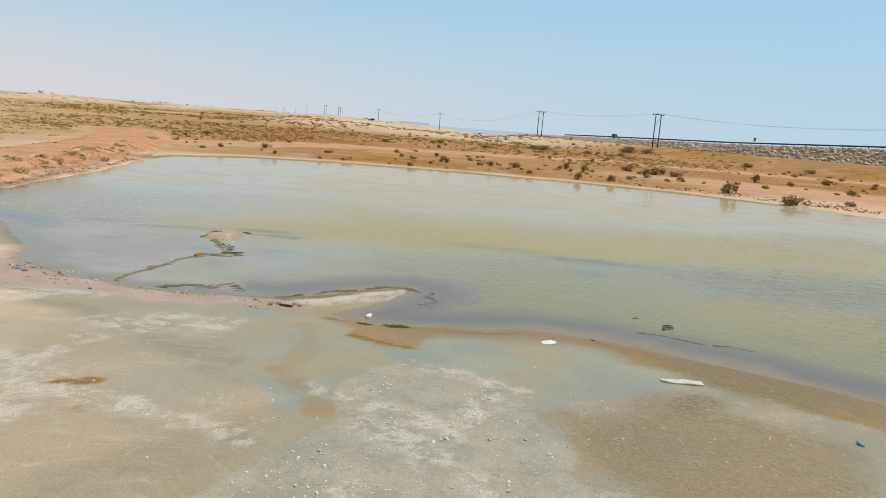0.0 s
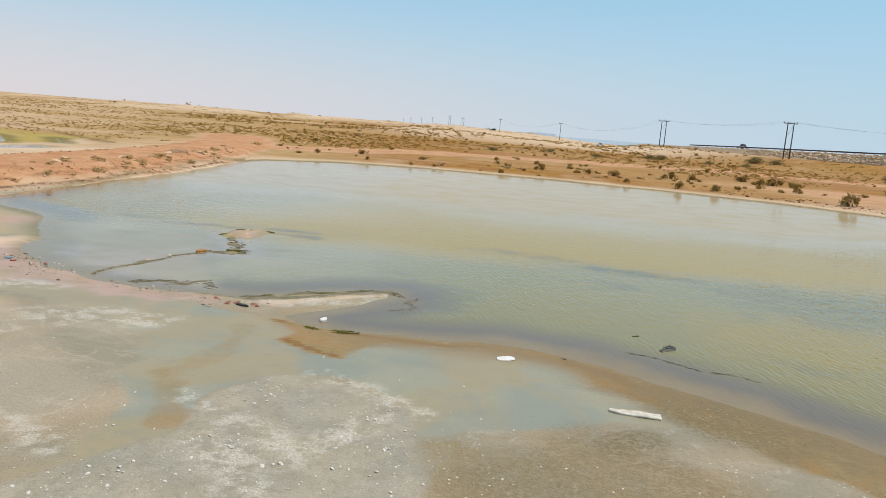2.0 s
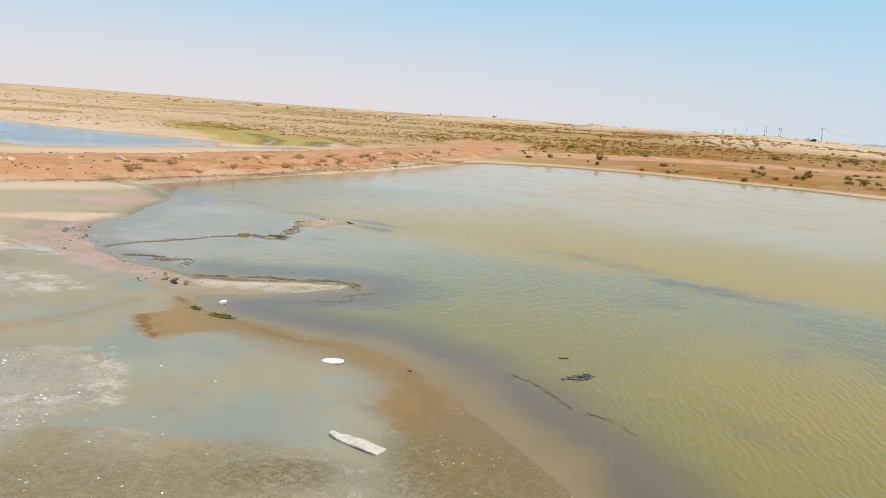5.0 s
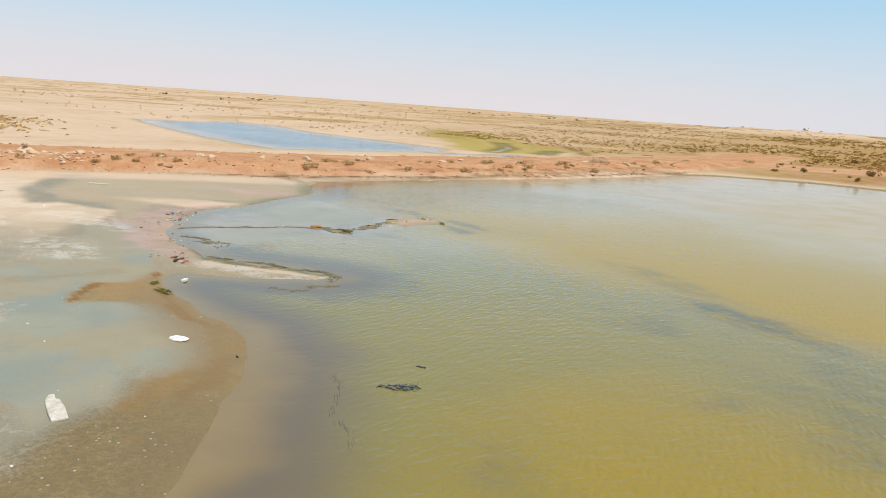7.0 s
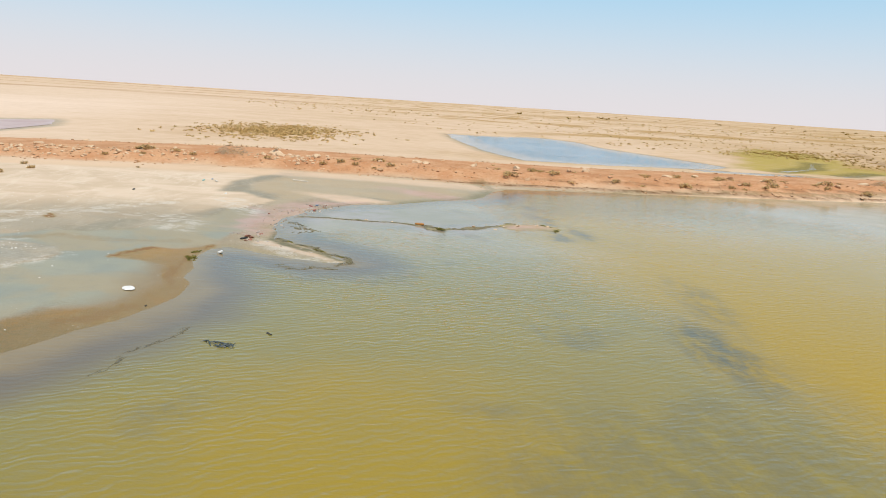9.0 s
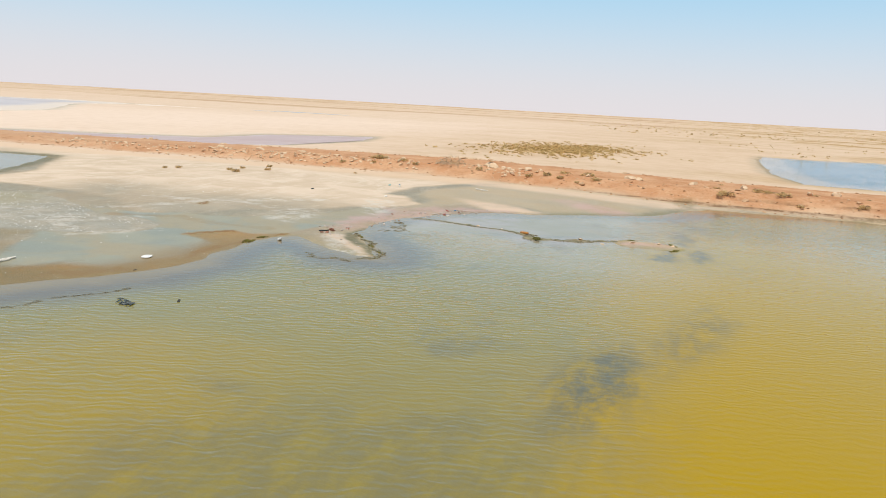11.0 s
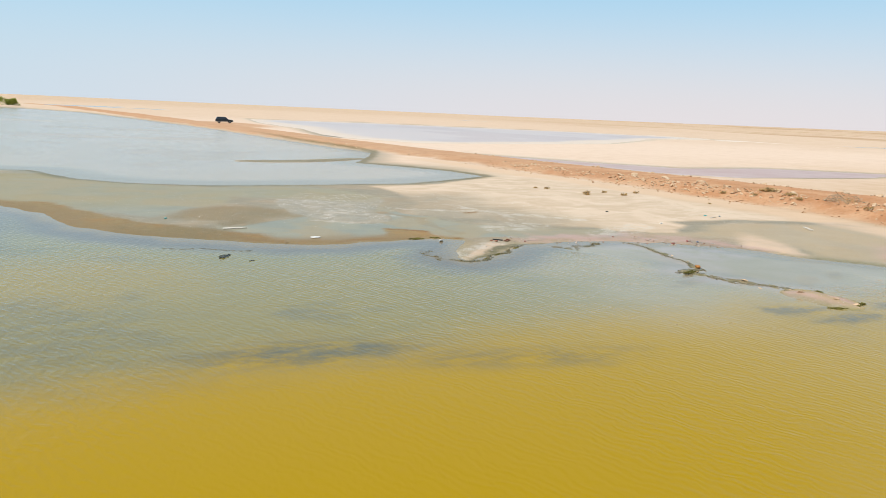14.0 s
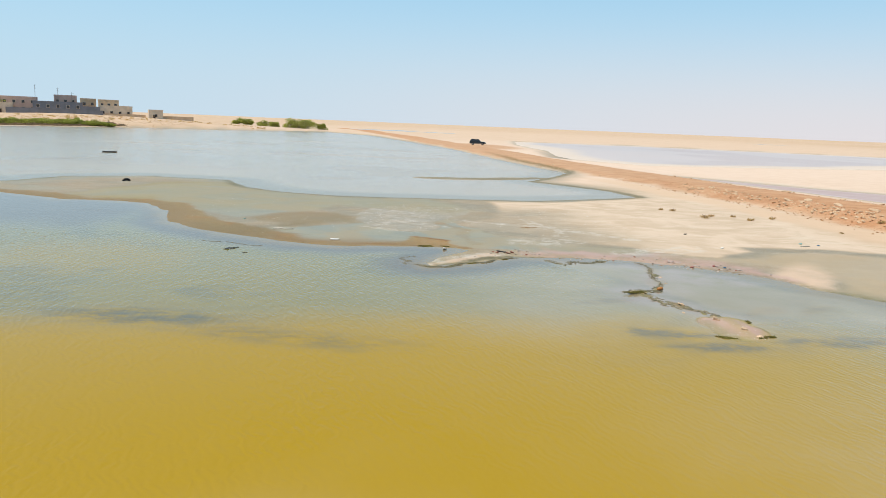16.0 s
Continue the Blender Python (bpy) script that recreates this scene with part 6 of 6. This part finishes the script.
# ---- power line ----
def h_pole(x, y, turn, twin=True, tall=12.0):
    ob = thing("power_pole", "dark wooden twin-leg power pole with a crossarm" if twin else "dark wooden single power pole with a crossarm", "power pole",
               pose(x, y, ground_z(x, y) - 0.2, 0, 0, turn), "poles of the power line")
    for sx in ((-1.1, 1.1) if twin else (0.0,)):
        bm = bmesh.new()
        tube(bm, [(sx, 0, 0), (sx, 0, tall)], (.2, .14), 10)
        part("post", bm, pole_mat, ob)
    bm = bmesh.new()
    w = 2.4 if twin else 1.3
    box(bm, 0, 0.17, tall - .45, 2 * w, .14, .22)
    part("crossarm", bm, pole_mat, ob)
    if twin:
        bm = bmesh.new()
        tube(bm, [(-1.1, -.12, tall - 4.6), (1.1, -.12, tall - .6)], (.05, .05), 6)
        part("brace", bm, steel_mat, ob)
    for k in (-w + .15, 0, w - .15):
        bm = bmesh.new()
        tube(bm, [(k, .17, tall - .25), (k, .17, tall - .12), (k, .17, tall - .02), (k, .17, tall + .1), (k, .17, tall + .22)], (.05, .16, .08, .16, .06), 8)
        part("insulator", bm, ceramic_mat, ob)
    return ob


POLES = [(112, 172, True), (77.8, 263.6, True), (50, 353.5, True), (4.8, 509, False), (-46.9, 657.6, False), (-110, 896, True), (-142, 1005, True),
         (-190, 1150, False), (-235, 1300, False), (-290, 1480, True), (-340, 1650, False)]
for k, (x, y, twin) in enumerate(POLES):
    ax, ay, _ = POLES[max(k - 1, 0)]
    bx, by, _ = POLES[min(k + 1, len(POLES) - 1)]
    h_pole(x, y, math.degrees(math.atan2(by - ay, bx - ax)) - 90, twin)
for (ax, ay, ta), (bx, by, tb) in zip(POLES, POLES[1:6]):
    run = Vector((bx - ax, by - ay, 0)).normalized()
    side = Vector((run.y, -run.x, 0))
    for k in (-1, 0, 1):
        a = Vector((ax, ay, ground_z(ax, ay) + 12.0)) + side * k * (2.25 if ta else 1.15)
        b = Vector((bx, by, ground_z(bx, by) + 12.0)) + side * k * (2.25 if tb else 1.15)
        bm = bmesh.new()
        pts = [a.lerp(b, s) - Vector((0, 0, 0.000185 * (b - a).length_squared * 4 * s * (1 - s))) for s in np.linspace(0, 1, 25)]
        tube(bm, pts, [0.014] * 25, 4)
        tagged(part("power_cable", bm, wire_mat), "thin grey overhead power cable between poles", "cable", "cables of the power line")


# ---- coast road on its rock embankment ----
TOP = [(48, 420, 4.6), (60, 360, 5.4), (71.7, 325, 6.0), (86, 287, 6.6), (101.4, 253, 7.2), (127.5, 212, 8.9), (150, 180, 9.2), (190, 128, 9.4), (260, 60, 9.4)]


def along(s):
    """Place, heading and height on the road's seaward rail line, s in 0..1."""
    seg = [math.dist(a[:2], b[:2]) for a, b in zip(TOP, TOP[1:])]
    d, k = s * sum(seg), 0
    while k < len(seg) - 1 and d > seg[k]:
        d -= seg[k]
        k += 1
    p = Vector(TOP[k]).lerp(Vector(TOP[k + 1]), d / seg[k])
    w = (Vector(TOP[min(k + 2, len(TOP) - 1)]) - Vector(TOP[k])).to_2d().normalized()
    return p, w


road_mat = plain("worn_asphalt", (0.07, 0.066, 0.06), (0.045, 0.042, 0.04), 0.6, 0.9, 0.2)
bank_mat = plain("embankment_fill", (0.50, 0.37, 0.24), (0.36, 0.25, 0.16), 1.5, 0.95, 0.1, 0, 0.05)
bm = bmesh.new()
rows = []
for k in range(61):
    p, w = along(k / 60)
    out = Vector((w.y, -w.x))                              # towards the pond
    if out.dot(Vector((-1, -1))) < 0:
        out = -out
    rows.append([bm.verts.new((p.x + out.x * o, p.y + out.y * o, max(p.z + dz, -0.6) if dz > -90 else -0.4)) for o, dz in ((10.5, -99), (1.0, 0), (-9, 0), (-24, -99))])
for a, b in zip(rows, rows[1:]):
    for j in range(3):
        bm.faces.new((a[j], a[j + 1], b[j + 1], b[j]))
bmesh.ops.recalc_face_normals(bm, faces=bm.faces)
bank = part("embankment", bm, bank_mat)
tagged(bank, "high sandy embankment of the coast road faced with rocks", "embankment", kind="structure")
bm = bmesh.new()
strip = []
for k in range(61):
    p, w = along(k / 60)
    out = Vector((w.y, -w.x))
    if out.dot(Vector((-1, -1))) < 0:
        out = -out
    strip.append([bm.verts.new((p.x + out.x * o, p.y + out.y * o, p.z + 0.02)) for o in (-0.4, -8)])
for a, b in zip(strip, strip[1:]):
    bm.faces.new((a[0], a[1], b[1], b[0]))
bmesh.ops.recalc_face_normals(bm, faces=bm.faces)
tagged(part("coast_road", bm, road_mat), "dark asphalt coast road along the embankment", "road", kind="structure")

guard = thing("guard_rail", "long dark rusty guard rail along the coast road", "guard rail")
bm = bmesh.new()
line = [along(s) for s in np.linspace(0.16, 0.95, 90)]
for off in (.48, .62, .76):
    tube(bm, [(p.x, p.y, p.z + off) for p, w in line], [.10] * 90, 6)
part("beam", bm, rail_mat, guard)
pm = None
for p, w in line:
    if pm is None:
        bm = bmesh.new()
        box(bm, 0, 0, 0, .18, .18, .85)
        ob = part("post", bm, rail_mat, guard)
        pm = ob.data
    else:
        ob = new("post", pm)
        ob.parent = guard
    ob.matrix_basis = pose(p.x, p.y, p.z, 0, 0, math.degrees(math.atan2(w.y, w.x)))
for s in (0.43, 0.575):
    p, w = along(s)
    ob = thing("road_sign", "small grey roadside sign behind the guard rail", "road sign", pose(p.x, p.y, p.z, 0, 0, math.degrees(math.atan2(w.y, w.x))))
    bm = bmesh.new()
    tube(bm, [(0, -.6, 0), (0, -.6, 2.2)], (.05, .05), 6)
    part("post", bm, steel_mat, ob)
    bm = bmesh.new()
    box(bm, 0, -.55, 1.3, .9, .05, 1.1, 0, .01)
    part("plate", bm, steel_mat, ob)
p, w = along(0.245)
vehicle("pickup", p.x + 3, p.y + 1.5, p.z + 0.02, math.degrees(math.atan2(w.y, w.x)), white_paint, "white pick-up driving on the coast road", 5.6, 2.0, 1.9)

armour = [stone_mesh(60 + s, armour_mat, "stone", 0.3, 0.75, 1) for s in range(6)]
many_v, many_f = [], []
rr = random.Random(77)
for k in range(4600):
    s = rr.uniform(0.27, 0.72)
    p, w = along(s)
    out = Vector((w.y, -w.x))
    if out.dot(Vector((-1, -1))) < 0:
        out = -out
    o = rr.uniform(1.2, 10.5)
    f = (o - 1.0) / 9.5
    fade = min(1, max(0, (s - 0.27) / 0.05))
    q = Vector((p.x + out.x * o, p.y + out.y * o, p.z * (1 - f) - 0.4 * f + 0.15))
    size = (0.6 + 1.1 * rr.random() ** 1.6) * (0.5 + 0.5 * fade)
    m = Matrix.LocRotScale(q, Euler((rr.uniform(-.5, .5), rr.uniform(-.5, .5), rr.uniform(0, 6.28))), (size * rr.uniform(.8, 1.3), size, size * rr.uniform(.7, 1.1)))
    me = rr.choice(armour)
    if 0.40 < s < 0.49 and len([c for c in bank.children]) < 300:
        ob = new("stone", me)
        ob.parent = bank
        ob.matrix_basis = m
    else:
        n = len(many_v)
        many_v += [m @ v.co for v in me.vertices]
        many_f += [[n + i for i in f_.vertices] for f_ in me.polygons]
rest = raw("armour_stones", many_v, many_f, armour_mat, bank)
rest["kind"] = "stuff"


# ---- village beyond the lagoon ----
def wall_material(name, base):
    m = Mat(name, 0.9, 0.2)
    c = m.mix(m.ramp(m.noise(2.5, 5), 0.35, 0.7), base, tuple(v * 0.78 for v in base))
    c = m.mix(m.ramp(m.noise(0.6, 4, 0.6, m.scaled((1, 1, 0.2))), 0.55, 0.75, 0, 0.35), c, tuple(v * 0.6 for v in base))
    m.color(c)
    return m.mat


pinkish, cream, greyish, tan = (wall_material(n, c) for n, c in (("pink_plaster", (0.62, 0.45, 0.37)), ("cream_plaster", (0.70, 0.58, 0.44)),
                                                                   ("grey_blockwork", (0.235, 0.24, 0.26)), ("tan_plaster", (0.64, 0.48, 0.32))))


def house(x, y, z, wide, deep, tall, mat_, label, floors=2, bays=3, turn=22):
    ob = thing("house", label, "house", pose(x, y, z, 0, 0, turn), "village houses")
    bm = bmesh.new()
    box(bm, 0, 0, -1.5, wide, deep, tall + 1.5, 0, .04)
    part("wall", bm, mat_, ob)
    bm = bmesh.new()
    for sx, sy, bw, bd in ((0, deep / 2 - .1, wide + .1, .25), (0, -deep / 2 + .1, wide + .1, .25), (wide / 2 - .1, 0, .25, deep - .35), (-wide / 2 + .1, 0, .25, deep - .35)):
        box(bm, sx, sy, tall, bw, bd, .8)
    part("parapet", bm, mat_, ob)
    for f in range(floors):
        for k in range(bays):
            bx = (k + .5) / bays * wide - wide / 2
            bm = bmesh.new()
            box(bm, bx, deep / 2 + .03, f * tall / floors + .9, 1.5, .1, 1.5)
            fr = part("window", bm, cream, ob)
            bm = bmesh.new()
            box(bm, bx, deep / 2 + .07, f * tall / floors + 1.02, 1.2, .06, 1.26)
            part("pane", bm, glass_mat, fr)
    bm = bmesh.new()
    box(bm, wide * .12, deep / 2 + .04, 0, 1.1, .08, 2.1)
    part("door", bm, pole_mat, ob)
    return ob


def yard_wall(x, y, z, long, tall, mat_, label, turn=22):
    ob = thing("yard_wall", label, "wall", pose(x, y, z, 0, 0, turn), "village yard walls")
    bm = bmesh.new()
    box(bm, 0, 0, -2, long, .25, tall + 2)
    part("panel", bm, mat_, ob)
    bm = bmesh.new()
    box(bm, 0, 0, tall, long + .1, .35, .12)
    part("coping", bm, mat_, ob)
    for k in range(int(long // 4) + 1):
        bm = bmesh.new()
        box(bm, -long / 2 + k * 4, .02, -2, .4, .4, tall + 2.05)
        part("pier", bm, mat_, ob)


house(175, -309, 4.2, 15, 10, 6.4, pinkish, "pinkish flat-roofed two-storey village house", 2, 4)
house(178, -300, 3.3, 8, 7, 4.2, cream, "cream single-storey flat-roofed village house", 1, 2)
house(158.5, -312, 2.7, 21, 10, 6.2, greyish, "large unfinished grey blockwork two-storey house", 2, 5)
house(160, -324, 4.7, 10, 8, 7.6, pinkish, "pink upper-storey house behind grey blockwork", 2, 3)
house(148.5, -322, 4.2, 7, 8, 6.9, tan, "tan two-storey flat-roofed village house", 2, 2)
house(138.8, -322, 4.2, 9, 9, 6.7, tan, "tan stepped two-storey village house", 2, 3)
house(134.5, -319, 3.9, 15, 8, 4.2, cream, "cream low flat-roofed village house", 1, 4)
house(116.2, -321.7, 3.3, 6.5, 6, 3.7, cream, "small cream hut beside a yard wall", 1, 1)
house(186, -303, 3.9, 9, 8, 5.2, pinkish, "pinkish flat-roofed village house", 2, 2)
yard_wall(156, -303, 2.3, 40, 3.9, greyish, "long grey blockwork yard wall")
yard_wall(142.5, -309, 2.6, 8, 5.3, greyish, "tall grey blockwork yard wall")
yard_wall(129, -316.5, 3.0, 18, 2.0, tan, "tan plastered yard wall")
yard_wall(107, -325, 3.4, 16, 1.4, tan, "long low tan yard wall")
for x, y, z, t in [(169, -312, 10.5, 7), (161, -318, 10.5, 6), (154.5, -318, 10.5, 4)]:
    ob = thing("mast", "thin grey aerial mast on a village roof", "mast", pose(x, y, z, 0, 0, 0))
    bm = bmesh.new()
    tube(bm, [(0, 0, -3), (0, 0, t)], (.14, .07), 6)
    part("pole", bm, steel_mat, ob)
    bm = bmesh.new()
    for k in range(3):
        box(bm, 0, 0, t - .6 - k * .8, 1.2 - .2 * k, .06, .06)
    part("crossbars", bm, steel_mat, ob)


def tree(seed, x, y, wide, tall, label):
    r = random.Random(seed)
    ob = thing("tree", label, "tree", Matrix.Translation((x, y, ground_z(x, y) - 0.1)), "green trees on the far shore")
    bm = bmesh.new()
    for k in range(6):
        a, d = r.uniform(0, 6.28), wide * r.uniform(.12, .36)
        tube(bm, [(0, 0, 0), (d * .4 * math.cos(a), d * .4 * math.sin(a), tall * .35), (d * math.cos(a), d * math.sin(a), tall * .72)], (.16, .1, .04), 6)
    part("trunk", bm, trunk_mat, ob)
    v, f = leaves(r, 2600, wide, tall * 1.1, 0.42, 0.55)
    raw("crown", v, f, green_leaf, ob)


for k, (x, y, w, h) in enumerate([(138, -230, 9, 3.4), (131, -233, 8, 3.6), (126, -236, 8, 3.4), (121, -238, 7, 3.8), (117, -240, 8, 3.2), (111, -243, 6, 2.4), (145, -226, 9, 3.2),
                                  (152, -222, 9, 3.0), (134.5, -229, 9, 3.2), (128, -232.5, 9, 3.0), (123.5, -235, 8, 3.4), (141.5, -226, 9, 3.2), (148, -222, 9, 3.0), (114, -240.5, 7, 2.6), (83, -362, 8, 3.6), (79, -363, 7, 3.8), (70, -364, 8, 3.4), (65, -365, 7, 3.2), (56, -366, 9, 5.4), (51, -367, 10, 6.0),
                                  (46, -368, 9, 5.2), (38.5, -369, 6, 4.0), (181, -303, 6, 9)]):
    tree(k + 1, x, y, w * 1.2, h * (0.85 if k < 14 else 1.1), "dense green salt-tolerant tree on the far shore")


def fringe_area(r, n):
    t = r.uniform(-0.2, 1.1, n)
    return 107 + 19 * t + np.abs(r.normal(9, 4, n)), -244 + 48 * t


def slope_area(r, n):
    x = r.uniform(60, 175, n)
    return x, -268 - (150 - x) * 0.45 + r.normal(0, 9, n)


far_scrub("shore_scrub", 620, fringe_area, (0.45, 1.0), leaf_material("brown_salt_scrub", (0.36, 0.26, 0.15), (0.20, 0.14, 0.08), 0.3), "low brown salt scrub along the lagoon's far shore", 17, -1.0)
far_scrub("slope_scrub", 260, slope_area, (0.25, 0.7), straw_leaf, "sparse dry scrub on the slope below the village", 18, -0.1)
